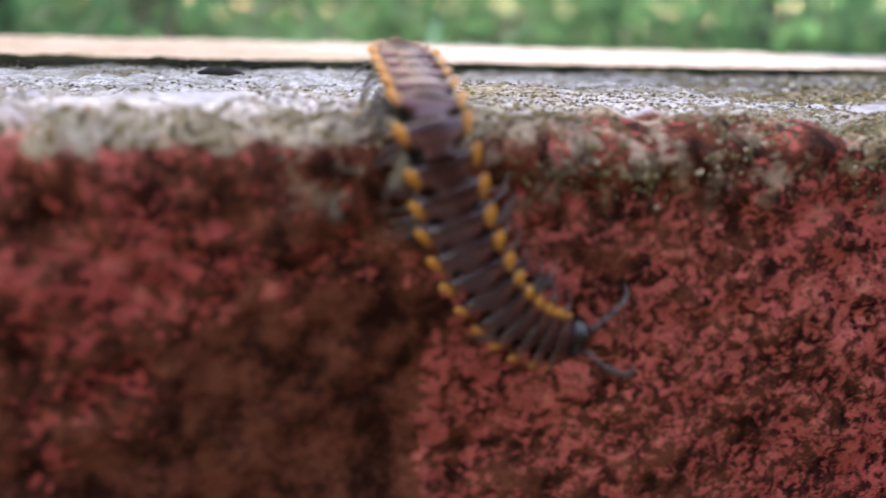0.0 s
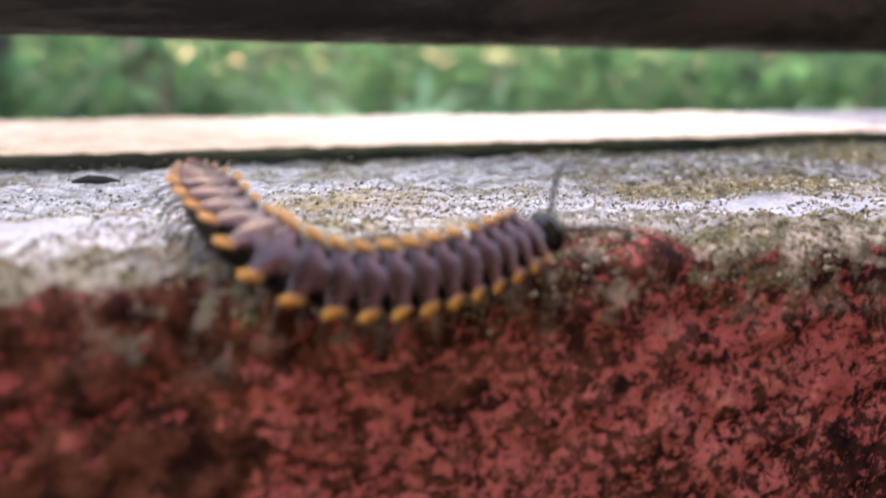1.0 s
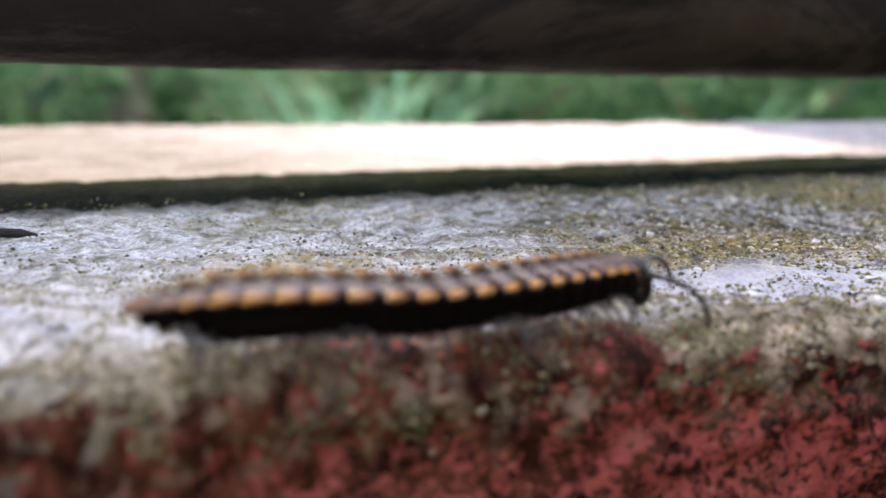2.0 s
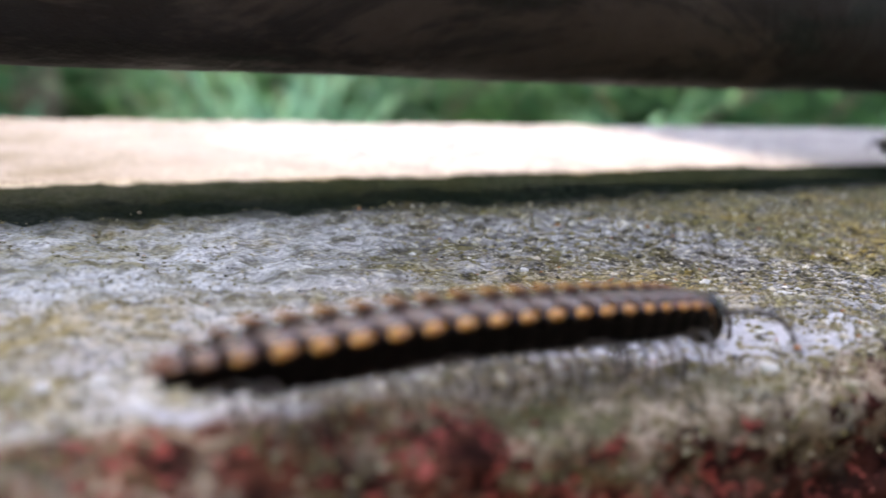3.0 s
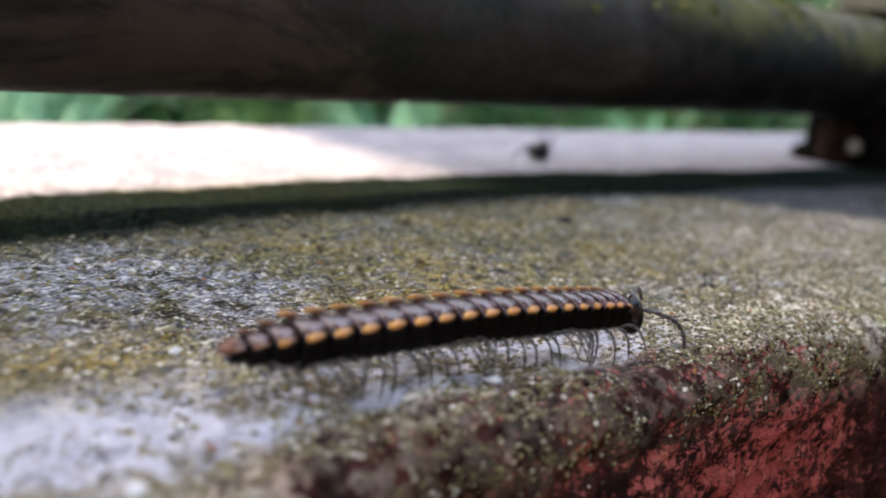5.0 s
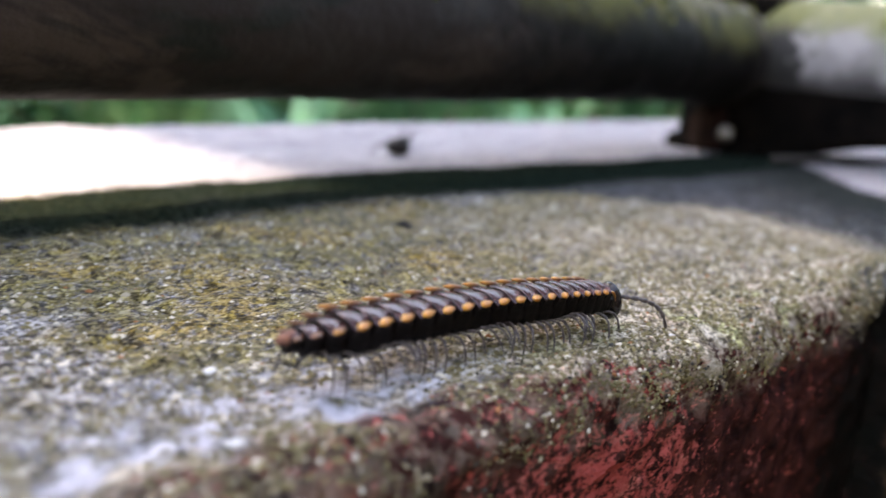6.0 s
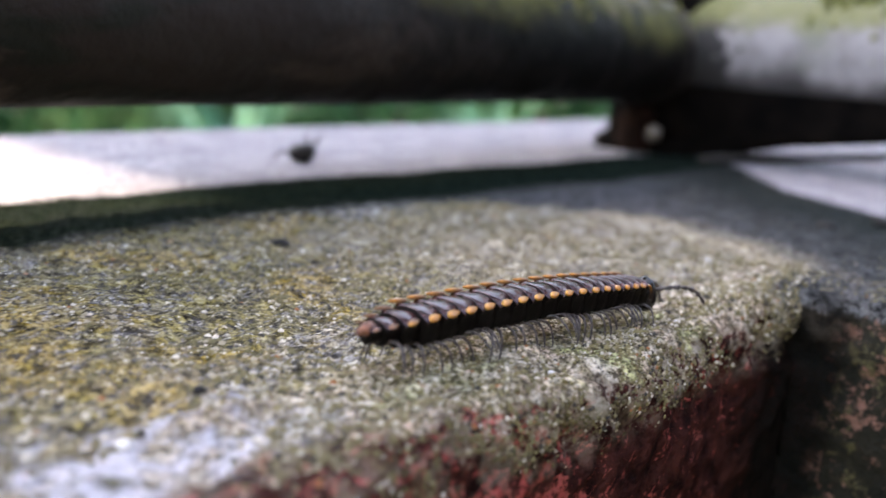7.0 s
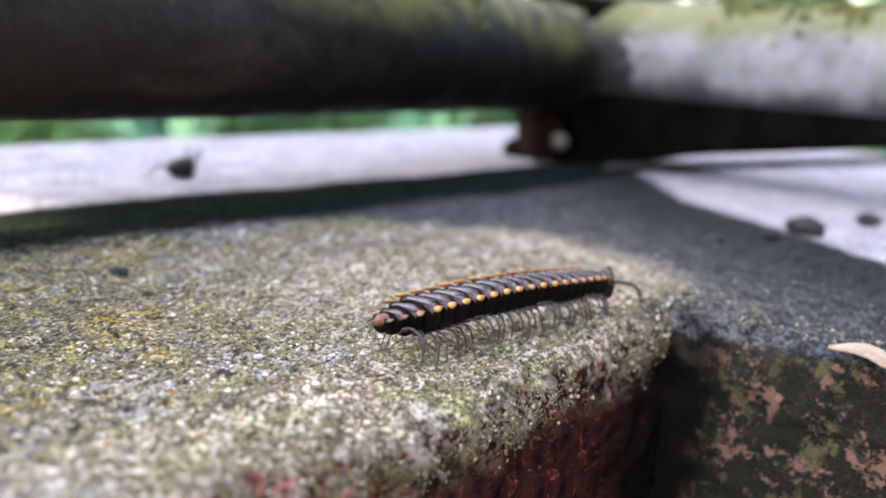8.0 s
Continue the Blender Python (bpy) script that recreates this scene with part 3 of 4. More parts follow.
# added out of view to keep low sky light off the red face
slab("sky_block_back", -2.4, -1.75, 2.2, -1.60, -0.80, 2.30, simple("dark_boarding", (0.05, 0.038, 0.030), (0.12, 0.095, 0.075), 7, 0.9, 0.3, 0.004),
     "plain unseen wall of dark boards added to block low sky light", "wall")


def build_sun_blocker():
    """An unseen boarded canopy added before the parapet; its edge keeps the sun off the inner ledge and leaves the sky
    above open.
    """
    zc, ye = 2.3, 0.100 + 2.3 / math.tan(radians(SUN_ELEV))
    bm = bmesh.new()
    # the step at x 0.395 also shades the right end of the pale strip
    outline = [(-2.4, 0.45), (2.2, 0.45), (2.2, ye + 0.30), (0.395, ye + 0.30), (0.395, ye), (-2.4, ye)]
    low = [bm.verts.new((x, y, zc)) for x, y in outline]
    high = [bm.verts.new((x, y, zc + 0.06)) for x, y in outline]
    bm.faces.new(list(reversed(low)))
    bm.faces.new(high)
    for i in range(6):
        bm.faces.new((low[i], low[(i + 1) % 6], high[(i + 1) % 6], high[i]))
    ob = part("ceiling", bm, MAT_CEIL, None, smooth=False)
    tagged(ob, "plain unseen canopy of boards added over the parapet to block the sun", "ceiling", kind="structure")


build_sun_blocker()


def build_post(x, y):
    bm = bmesh.new()
    bmesh.ops.create_cube(bm, size=1.0)
    for v in bm.verts:
        v.co = Vector((v.co.x * 0.09, v.co.y * 0.09, 1.55 + v.co.z * 3.1))
    bmesh.ops.bevel(bm, geom=[e for e in bm.edges if abs(e.verts[0].co.z - e.verts[1].co.z) > 1], offset=0.008, segments=2, affect="EDGES")
    ob = part("shelter_post", bm, MAT_CEIL, None, smooth=False)
    ob.location = (x, y, -0.80)
    tagged(ob, "brown timber post added to carry the sun-blocking canopy", "post", group="canopy posts")


# posts added only to hold up the sun-blocking canopy
build_post(1.45, 0.53)
build_post(-1.15, 0.53)


def build_ground():
    verts, faces = [], []
    xs = [-400, -60, -20, -8, -5, -3, -2, -1, 0, 1, 2, 3, 5, 8, 20, 60, 400]
    ys = [-400, -60, -10, -3, -1.5, 0.3, 0.8, 1.5, 2.5, 4, 6, 9, 14, 30, 80, 400]
    for y in ys:
        for x in xs:
            verts.append((x, y, -0.80 + 0.10 * noise.noise((x * 0.4, y * 0.4, 0))))
    w = len(xs)
    for j in range(len(ys) - 1):
        for i in range(w - 1):
            a = j * w + i
            faces.append((a, a + 1, a + w + 1, a + w))
    ob = mesh_object("ground", verts, faces, MAT_GROUND)
    tagged(ob, "green grassy ground outside the shelter", "ground", kind="structure")


build_ground()

# ---- rails on the parapet ----
RAIL_R = 0.0195
RAIL_TURN, RAIL_FALL = 0.0967, 0.0037   # the long rail drifts outwards and drops a little towards the corner
RAIL_X = 0.625


def rail_at(x):
    """The place of the long rail's axis above x."""
    return x, 0.1056 + (x - 0.35) * RAIL_TURN, 0.0399 - (x - 0.35) * RAIL_FALL


JOINT_Y, JOINT_Z = rail_at(RAIL_X)[1:]


def pipe_mesh(name, length, r, seed, mat, parent, label, sides=40, flare=0.0, wear=0.018):
    """A weathered pipe along local x from 0 to length, with dents and a slightly uneven skin."""
    verts, faces = [], []
    n = max(36, int(length / 0.006))
    for i in range(n + 1):
        x = length * i / n
        for k in range(sides):
            a = 2 * math.pi * k / sides
            rr = r * (1 + wear * fbm(x * (25 if wear < 0.05 else 90) + seed, math.cos(a) * 1.2, math.sin(a) * 1.2, 3)) + flare * math.exp(-x / 0.02)
            verts.append((x, rr * math.cos(a), rr * math.sin(a)))
    for i in range(n):
        for k in range(sides):
            a, b = i * sides + k, i * sides + (k + 1) % sides
            faces.append((a, a + sides, b + sides, b))
    faces.append(tuple(range(sides)))
    faces.append(tuple(reversed(range(n * sides, (n + 1) * sides))))
    return mesh_object(name, verts, faces, mat, parent, label)


def moss_tufts(parent, x0, x1, r, seed, count):
    """Small cushions of moss along the back of a pipe."""
    rng = random.Random(seed)
    verts, faces = [], []
    while count > 0:
        x = x0 + (x1 - x0) * rng.random()
        if fbm(x * 30 + seed, 0.3, 0.0, 2) < -0.1:
            continue
        count -= 1
        a = math.radians(90 + rng.gauss(0, 24))
        c = Vector((x, math.cos(a) * r, math.sin(a) * r))
        n = Vector((0, math.cos(a), math.sin(a)))
        side = n.cross(Vector((1, 0, 0)))
        h = 0.0008 + 0.0016 * rng.random()
        k = len(verts)
        for q in range(5):
            b = q * 1.257 + x * 999
            verts.append(c + (Vector((1, 0, 0)) * math.cos(b) + side * math.sin(b)) * h * (0.7 + 0.6 * rng.random()) - n * 0.0003)
        verts.append(c + n * h + Vector((rng.gauss(0, 0.3), 0, 0)) * h)
        faces += [(k + q, k + (q + 1) % 5, k + 5) for q in range(5)]
    mat = bpy.data.materials.get("moss_cushions")
    if mat is None:
        m = Nodes("moss_cushions", 0.95)
        m.color(m.mix(m.island(), (0.045, 0.055, 0.012), (0.20, 0.20, 0.055)))
        mat = m.mat
    return mesh_object("moss", verts, faces, mat, parent, "olive moss on the pipe", smooth=False)


def build_rail_long():
    rail = new("pipe_rail")
    rail.matrix_world = pose(*rail_at(-0.8), 0, math.degrees(math.atan(RAIL_FALL)), math.degrees(math.atan(RAIL_TURN)))
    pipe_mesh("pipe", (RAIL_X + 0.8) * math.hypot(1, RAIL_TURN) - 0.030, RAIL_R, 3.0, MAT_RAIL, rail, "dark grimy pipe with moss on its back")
    moss_tufts(rail, 0.85, RAIL_X + 0.8 - 0.03, RAIL_R, 4, 2600)
    tagged(rail, "dark grimy pipe rail with moss along its top", "rail", group="rails on the parapet")


def build_rail_short():
    rail = new("pipe_rail")
    rail.matrix_world = pose(RAIL_X + 0.004, JOINT_Y - 0.010, JOINT_Z + 0.0012, 0, 0, -90)
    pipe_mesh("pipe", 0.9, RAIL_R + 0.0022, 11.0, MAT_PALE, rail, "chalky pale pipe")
    moss_tufts(rail, 0.004, 0.30, RAIL_R + 0.0022, 9, 1500)
    tagged(rail, "chalky pale pipe rail with flaking paint and moss", "rail", group="rails on the parapet")


def build_joint():
    joint = new("corner_joint")
    joint.location = (RAIL_X, JOINT_Y, 0.0)
    v, f = tube([(0, 0, -0.003), (0, 0, 0.02), (0, 0, 0.045), (0, 0, 0.062)], [0.021, 0.0205, 0.0205, 0.019], 28)
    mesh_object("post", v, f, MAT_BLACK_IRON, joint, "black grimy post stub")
    collar = pipe_mesh("collar", 0.058, RAIL_R + 0.0008, 21.0, flaky_material(), joint, "grimy collar with pale flaking paint and moss", 40, 0.0, 0.07)
    collar.location = (-0.034, 0, JOINT_Z)
    moss_tufts(collar, 0.004, 0.056, RAIL_R, 31, 160)
    bm = bmesh.new()
    bmesh.ops.create_cone(bm, cap_ends=True, segments=28, radius1=0.027, radius2=0.024, depth=0.006)
    for q in bm.verts:
        q.co.z += 0.002
    part("base_flange", bm, MAT_BLACK_IRON, joint)
    # thick black plate added as the shade under the pale rail
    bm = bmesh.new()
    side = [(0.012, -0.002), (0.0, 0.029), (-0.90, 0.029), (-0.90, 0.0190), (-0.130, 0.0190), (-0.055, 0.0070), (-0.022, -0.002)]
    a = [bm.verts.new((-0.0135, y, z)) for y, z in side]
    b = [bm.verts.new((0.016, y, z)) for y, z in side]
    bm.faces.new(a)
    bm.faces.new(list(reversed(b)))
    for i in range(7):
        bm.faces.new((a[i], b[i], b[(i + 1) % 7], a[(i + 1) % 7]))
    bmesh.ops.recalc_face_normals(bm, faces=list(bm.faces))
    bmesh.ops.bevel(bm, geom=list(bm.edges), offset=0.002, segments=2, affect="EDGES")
    part("shade_web", bm, MAT_BLACK_IRON, joint, "black plate added for the shade under the pale rail", smooth=False)
    # rusty lug with a pale bolt head
    bm = bmesh.new()
    bmesh.ops.create_cube(bm, size=1.0)
    for q in bm.verts:
        q.co = Vector((-0.030 + q.co.x * 0.020, -0.006 + q.co.y * 0.008, 0.009 + q.co.z * 0.019 * (1.0 if q.co.x > 0 else 0.8)))
    bmesh.ops.bevel(bm, geom=list(bm.edges), offset=0.002, segments=2, affect="EDGES")
    lug = part("lug", bm, MAT_RUST, joint, "rusty lug", smooth=False)
    bm = bmesh.new()
    bmesh.ops.create_cone(bm, cap_ends=True, segments=6, radius1=0.0032, radius2=0.0027, depth=0.004)
    bmesh.ops.rotate(bm, verts=bm.verts, matrix=Matrix.Rotation(radians(90), 3, "X"))
    for q in bm.verts:
        q.co += Vector((-0.026, -0.012, 0.008))
    part("bolt", bm, simple("pale_bolt", (0.20, 0.185, 0.165), (0.38, 0.36, 0.32), 500, 0.6, 0.4, 0.0004), lug, "pale bolt head")
    tagged(joint, "black grimy corner joint with rusty lug on the parapet", "pipe joint")


build_rail_long()
build_rail_short()
build_joint()


# ---- chips, debris and a dead insect on the ledge ----
def chip(x, y, s, mat, name, label, category, group, seed, flat=0.45):
    bm = bmesh.new()
    lump(bm, (0, 0, 0), (s, s * 0.75, s * flat), seed, 2, 0.5)
    ob = part(name, bm, mat, None)
    ob.matrix_world = pose(x, y, relief(x, y, 0) + s * flat * 0.5, 0, 0, seed * 77)
    tagged(ob, label, category, group=group)


for i, (x, y, s) in enumerate([(0.263, 0.0045, 0.0011), (0.252, 0.011, 0.0012), (0.277, 0.030, 0.0009), (0.207, 0.018, 0.0009), (0.248, 0.053, 0.0005), (0.258, 0.041, 0.0006),
                               (0.274, 0.052, 0.0006), (0.320, 0.017, 0.0010), (0.302, 0.008, 0.0009), (0.310, 0.025, 0.0008), (0.284, 0.024, 0.0009), (0.287, 0.025, 0.0005),
                               (0.271, 0.014, 0.0006), (0.398, 0.005, 0.0005), (0.439, 0.020, 0.0007), (0.370, 0.026, 0.0007), (0.203, 0.018, 0.0009), (0.176, 0.011, 0.0009),
                               (0.254, 0.024, 0.0007), (0.211, 0.058, 0.0005), (0.365, 0.0035, 0.0005)]):
    chip(x, y, s, MAT_WHITE, "white_chip", "tiny white plaster chip lying on the mossy ledge", "chip", "white chips on the ledge", i + 1)
for i, (x, y, s) in enumerate([(0.381, 0.072, 0.0016), (0.331, 0.022, 0.0007), (0.529, 0.008, 0.0050), (0.561, 0.001, 0.0036), (0.498, 0.019, 0.0024), (0.516, 0.012, 0.0022)]):
    chip(x, y, s, MAT_DEBRIS, "debris_crumb", "black rotten crumb of debris on the ledge", "debris", "black crumbs on the ledge", i + 20, 0.6)


def build_twig():
    v, f = tube([(-0.0032, 0, 0.0006), (-0.0012, 0.0003, 0.0009), (0.0012, 0, 0.0008), (0.0032, -0.0004, 0.0005)], [0.0002, 0.0006, 0.0006, 0.0002], 7)
    ob = mesh_object("twig", v, f, MAT_DEBRIS)
    ob.location = (0.175, 0.058, relief(0.175, 0.058, 0))
    tagged(ob, "short black twig lying on the ledge", "twig")


def build_insect():
    bug = new("dead_insect")
    bug.matrix_world = pose(0.450, 0.149, relief(0.45, 0.149, 0), 0, 0, 25)
    bm = bmesh.new()
    lump(bm, (0, 0, 0.0030), (0.0062, 0.0032, 0.0028), 4, 3, 0.25)
    part("body", bm, MAT_DEBRIS, bug)
    for k in (-1, 1):
        v, f = tube([(0.004, k * 0.001, 0.004), (0.0062, k * 0.0015, 0.0055), (0.0070, k * 0.002, 0.0078)], [0.0006, 0.0005, 0.0003], 6)
        mesh_object("leg", v, f, MAT_DEBRIS, bug)
    v, f = tube([(-0.003, 0.001, 0.003), (-0.007, 0.003, 0.004), (-0.010, 0.005, 0.001)], [0.0006, 0.0005, 0.0002], 6)
    mesh_object("leg", v, f, MAT_DEBRIS, bug)
    tagged(bug, "small black dead insect lying on the pale ledge", "insect")


def build_stick():
    pts = [Vector((0.590, 0.0955, 0.0016)).lerp(Vector((0.850, 0.022, 0.0016)), t / 8) + Vector((0, 0.0008 * noise.noise((t, 0, 0)), 0)) for t in range(9)]
    v, f = tube(pts, [0.0016, 0.0019, 0.0018, 0.0020, 0.0017, 0.0018, 0.0016, 0.0014, 0.0010], 8)
    ob = mesh_object("stick", v, f, MAT_DEBRIS)
    tagged(ob, "thin dark stick lying across the pale ledge", "stick")


build_twig()
build_stick()
build_insect()


def build_leaf_scrap():
    bm = bmesh.new()
    got = bmesh.ops.create_grid(bm, x_segments=8, y_segments=4, size=0.5)
    for v in bm.verts:
        w = 1 - (2 * v.co.x) ** 2 * 0.8
        v.co = Vector((v.co.x * 0.014, v.co.y * 0.006 * w, 0.0012 * math.sin(v.co.x * 5) + 0.0005 * noise.noise(v.co * 9)))
    bmesh.ops.solidify(bm, geom=list(bm.faces), thickness=0.0003)
    ob = part("leaf_scrap", bm, simple("dry_leaf", (0.28, 0.19, 0.12), (0.50, 0.38, 0.27), 300, 0.7, 0.4, 0.0003), None)
    ob.matrix_world = pose(CORNER + 0.0005, -0.031, 0.0008, 0, 6, 100)
    tagged(ob, "dry cream leaf scrap lying on the rim", "leaf")


build_leaf_scrap()
# ---- plants outside ----
MAT_GRASS = leaf_material("grass_blades", (0.008, 0.056, 0.024), (0.036, 0.155, 0.068), (0.12, 0.31, 0.12))
MAT_SHRUB = leaf_material("shrub_leaves", (0.006, 0.046, 0.025), (0.030, 0.140, 0.072), (0.15, 0.37, 0.17))
MAT_FROND = leaf_material("pale_fronds", (0.05, 0.20, 0.11), (0.13, 0.36, 0.23), (0.30, 0.54, 0.42))


def blade(verts, faces, base, tip, width, sag, n=4):
    """A bent, tapering leaf blade."""
    base, tip = Vector(base), Vector(tip)
    along = tip - base
    side = along.cross(Vector((0, 0, 1)))
    side = side.normalized() if side.length > 1e-6 else Vector((1, 0, 0))
    start = len(verts)
    for i in range(n + 1):
        t = i / n
        p = base + along * t + Vector((0, 0, sag * math.sin(t * math.pi)))
        w = width * (0.35 + 1.3 * t) * (1 - t) ** 0.7 + 0.0005
        verts += [p - side * w, p + Vector((0, 0, -0.25 * w)), p + side * w]
    for i in range(n):
        for k in (0, 1):
            a = start + i * 3 + k
            faces.append((a, a + 1, a + 4, a + 3))


def build_grass():
    rng = random.Random(11)
    verts, faces = [], []
    for _ in range(9000):
        y = 1.2 + 9 * rng.random() ** 1.5
        x = -1.5 - y + (4.0 + 3.4 * y) * rng.random()
        h = (0.16 + 0.30 * rng.random()) * (1.0 + 0.03 * y)
        z = -0.82
        blade(verts, faces, (x, y, z), (x + rng.gauss(0, 0.12), y + rng.gauss(0, 0.12), z + h), 0.008 + 0.010 * rng.random(), 0.04, 3)
    ob = mesh_object("grass", verts, faces, MAT_GRASS)
    tagged(ob, "rank green grass growing outside the shelter", "grass", kind="stuff")


def build_shrub(x, y, r, h, seed, mat, label, count=900):
    """Stems from the ground and a ragged crown of small leaves."""
    rng = random.Random(seed)
    shrub = new("shrub")
    shrub.location = (x, y, -0.8)
    sv, sf = [], []
    for _ in range(7):
        a, l = rng.random() * 6.3, 0.5 + 0.4 * rng.random()
        v, f = tube([(0, 0, 0), (math.cos(a) * r * 0.3, math.sin(a) * r * 0.3, h * 0.4), (math.cos(a) * r * l, math.sin(a) * r * l, h * l)], [0.018, 0.012, 0.004], 6)
        n = len(sv)
        sv += v
        sf += [tuple(i + n for i in q) for q in f]
    mesh_object("branchwork", sv, sf, MAT_BARK, shrub)
    verts, faces = [], []
    centres = [Vector((rng.gauss(0, 0.45) * r, rng.gauss(0, 0.45) * r, h * (0.25 + 0.75 * rng.random()))) for _ in range(26)]
    for _ in range(count):
        c = rng.choice(centres)
        p = c + Vector((rng.gauss(0, 0.16) * r, rng.gauss(0, 0.16) * r, rng.gauss(0, 0.12) * h))
        a = rng.random() * 6.3
        l = 0.09 + 0.12 * rng.random()
        blade(verts, faces, p, p + Vector((math.cos(a) * l, math.sin(a) * l, rng.uniform(-0.6, 0.5) * l)), l * 0.28, 0.01, 3)
    mesh_object("crown", verts, faces, mat, shrub)
    tagged(shrub, label, "shrub", group="shrubs outside")


def build_frond(x, y, h, seed):
    """A clump of long arching pale leaves."""
    rng = random.Random(seed)
    plant = new("arching_plant")
    plant.location = (x, y, -0.8)
    for _ in range(60):
        verts, faces = [], []
        a, l = rng.random() * 6.3, h * (0.6 + 0.5 * rng.random())
        blade(verts, faces, (0.04 * math.cos(a), 0.04 * math.sin(a), 0), (math.cos(a) * l * 0.6, math.sin(a) * l * 0.6, l * (0.5 + 0.4 * rng.random())), 0.022, l * 0.28, 6)
        mesh_object("leaf", verts, faces, MAT_FROND, plant)
    tagged(plant, "clump of long arching pale green leaves", "plant", group="arching plants outside")


def build_tree(x, y, r, h, seed, mat, label):
    rng = random.Random(seed)
    tree = new("tree")
    tree.location = (x, y, -0.85)
    lean = rng.uniform(-0.1, 0.1)
    pts = [(lean * t * h + 0.03 * noise.noise((t * 4, seed, 0)), 0.03 * noise.noise((t * 4, 0, seed)), t * h) for t in [i / 10 for i in range(11)]]
    v, f = tube(pts, [r * (1.25 - 0.7 * i / 10) for i in range(11)], 14)
    trunk = mesh_object("trunk", v, f, mat, tree)
    for k in range(5):
        a = k * 1.3 + seed
        b = Vector(pts[6 + k % 4])
        v, f = tube([b, b + Vector((math.cos(a), math.sin(a), 0.5)) * h * 0.12, b + Vector((math.cos(a), math.sin(a), 0.9)) * h * 0.25], [r * 0.4, r * 0.25, r * 0.08], 7)
        mesh_object("limb", v, f, mat, trunk)
    verts, faces = [], []
    centres = [Vector(pts[10]) + Vector((rng.gauss(0, 0.20) * h, rng.gauss(0, 0.20) * h, rng.uniform(-0.30, 0.10) * h)) for _ in range(30)]
    for _ in range(1800):
        p = rng.choice(centres) + Vector((rng.gauss(0, 0.05) * h, rng.gauss(0, 0.05) * h, rng.gauss(0, 0.04) * h))
        a, l = rng.random() * 6.3, 0.10 + 0.10 * rng.random()
        if p.y < -0.7:
            continue
        blade(verts, faces, p, p + Vector((math.cos(a) * l, math.sin(a) * l, rng.uniform(-0.8, 0.3) * l)), l * 0.25, 0.01, 3)
    mesh_object("crown", verts, faces, MAT_SHRUB, tree)
    tagged(tree, label, "tree", group="trees outside")


build_grass()
for i, (x, y, r, h) in enumerate([(-0.6, 4.2, 0.8, 1.0), (0.3, 5.4, 0.9, 1.1), (1.4, 4.8, 0.9, 1.0), (2.4, 5.2, 0.9, 1.1), (3.6, 4.4, 0.9, 1.0), (4.9, 4.6, 1.0, 1.1),
                                  (5.6, 3.4, 0.9, 1.0), (6.6, 3.0, 1.0, 1.1), (7.4, 4.4, 1.1, 1.3), (3.2, 6.8, 1.2, 1.5), (0.6, 7.6, 1.3, 1.6), (5.8, 6.6, 1.3, 1.6),
                                  (-1.8, 6.2, 1.2, 1.5), (8.6, 2.2, 1.1, 1.3), (9.5, 5.0, 1.3, 1.6)]):
    build_shrub(x, y, r, h, 30 + i, MAT_SHRUB, "dense green leafy shrub outside the shelter")
for i, (x, y, h) in enumerate([(1.15, 3.2, 0.85), (1.0, 3.5, 0.9), (2.9, 3.6, 0.7), (4.2, 3.0, 0.65), (0.1, 3.4, 0.6)]):
    build_frond(x, y, h, 60 + i)
for i, (x, y, r, h) in enumerate([(-5.5, 9.0, 1.8, 1.35), (-2.8, 9.8, 1.8, 1.35), (0.0, 9.6, 1.8, 1.35), (2.6, 10.0, 1.8, 1.35), (5.2, 9.4, 1.8, 1.35), (8.0, 8.8, 1.8, 1.35),
                                  (10.6, 7.6, 1.8, 1.35), (12.6, 5.2, 1.8, 1.35), (13.4, 2.4, 1.8, 1.35), (13.0, -0.4, 1.8, 1.35)]):
    build_shrub(x, y, r, h, 90 + i, MAT_SHRUB, "tall green hedge shrub far behind the shelter", 1600)


def build_woods():
    """A far belt of tall leafy woods that closes the view to the horizon."""
    rng = random.Random(77)
    verts, faces = [], []
    for _ in range(22000):
        a = math.radians(-60 + 200 * rng.random())
        d = 15 + 5 * rng.random()
        p = Vector((d * math.sin(a), d * math.cos(a), -0.8 + 10.0 * rng.random() ** 1.6 * (0.85 + 0.35 * noise.noise((a * 6, 0, 0)))))
        b, l = rng.random() * 6.3, 0.42 + 0.45 * rng.random()
        blade(verts, faces, p, p + Vector((math.cos(b) * l, math.sin(b) * l, rng.uniform(-0.7, 0.4) * l)), l * 0.30, 0.03, 3)
    for _ in range(9000):
        a = math.radians(-60 + 200 * rng.random())
        d = 14 + 4 * rng.random()
        p = Vector((d * math.sin(a), d * math.cos(a), -0.9 + 2.4 * rng.random()))
        b, l = rng.random() * 6.3, 0.35 + 0.35 * rng.random()
        blade(verts, faces, p, p + Vector((math.cos(b) * l, math.sin(b) * l, rng.uniform(-0.7, 0.4) * l)), l * 0.30, 0.03, 3)
    ob = mesh_object("far_woods", verts, faces, MAT_SHRUB)
    tagged(ob, "belt of green woods far behind the shelter", "woods", kind="stuff")


build_woods()
build_tree(0.28, 5.0, 0.10, 5.0, 1, MAT_BARK, "slim pinkish-brown tree outside the shelter")
build_tree(-0.55, 4.6, 0.10, 5.2, 2, MAT_DARKBARK, "slim dark tree outside the shelter")
build_tree(5.0, 6.4, 0.13, 5.5, 3, MAT_DARKBARK, "dark tree outside the shelter")

# ---- the millipede ----
LENGTH = 0.0520
SPINES = []


def spine(t, *points):
    """The line of the body at t seconds, tail first."""
    SPINES.append((t, [Vector(p) for p in points]))


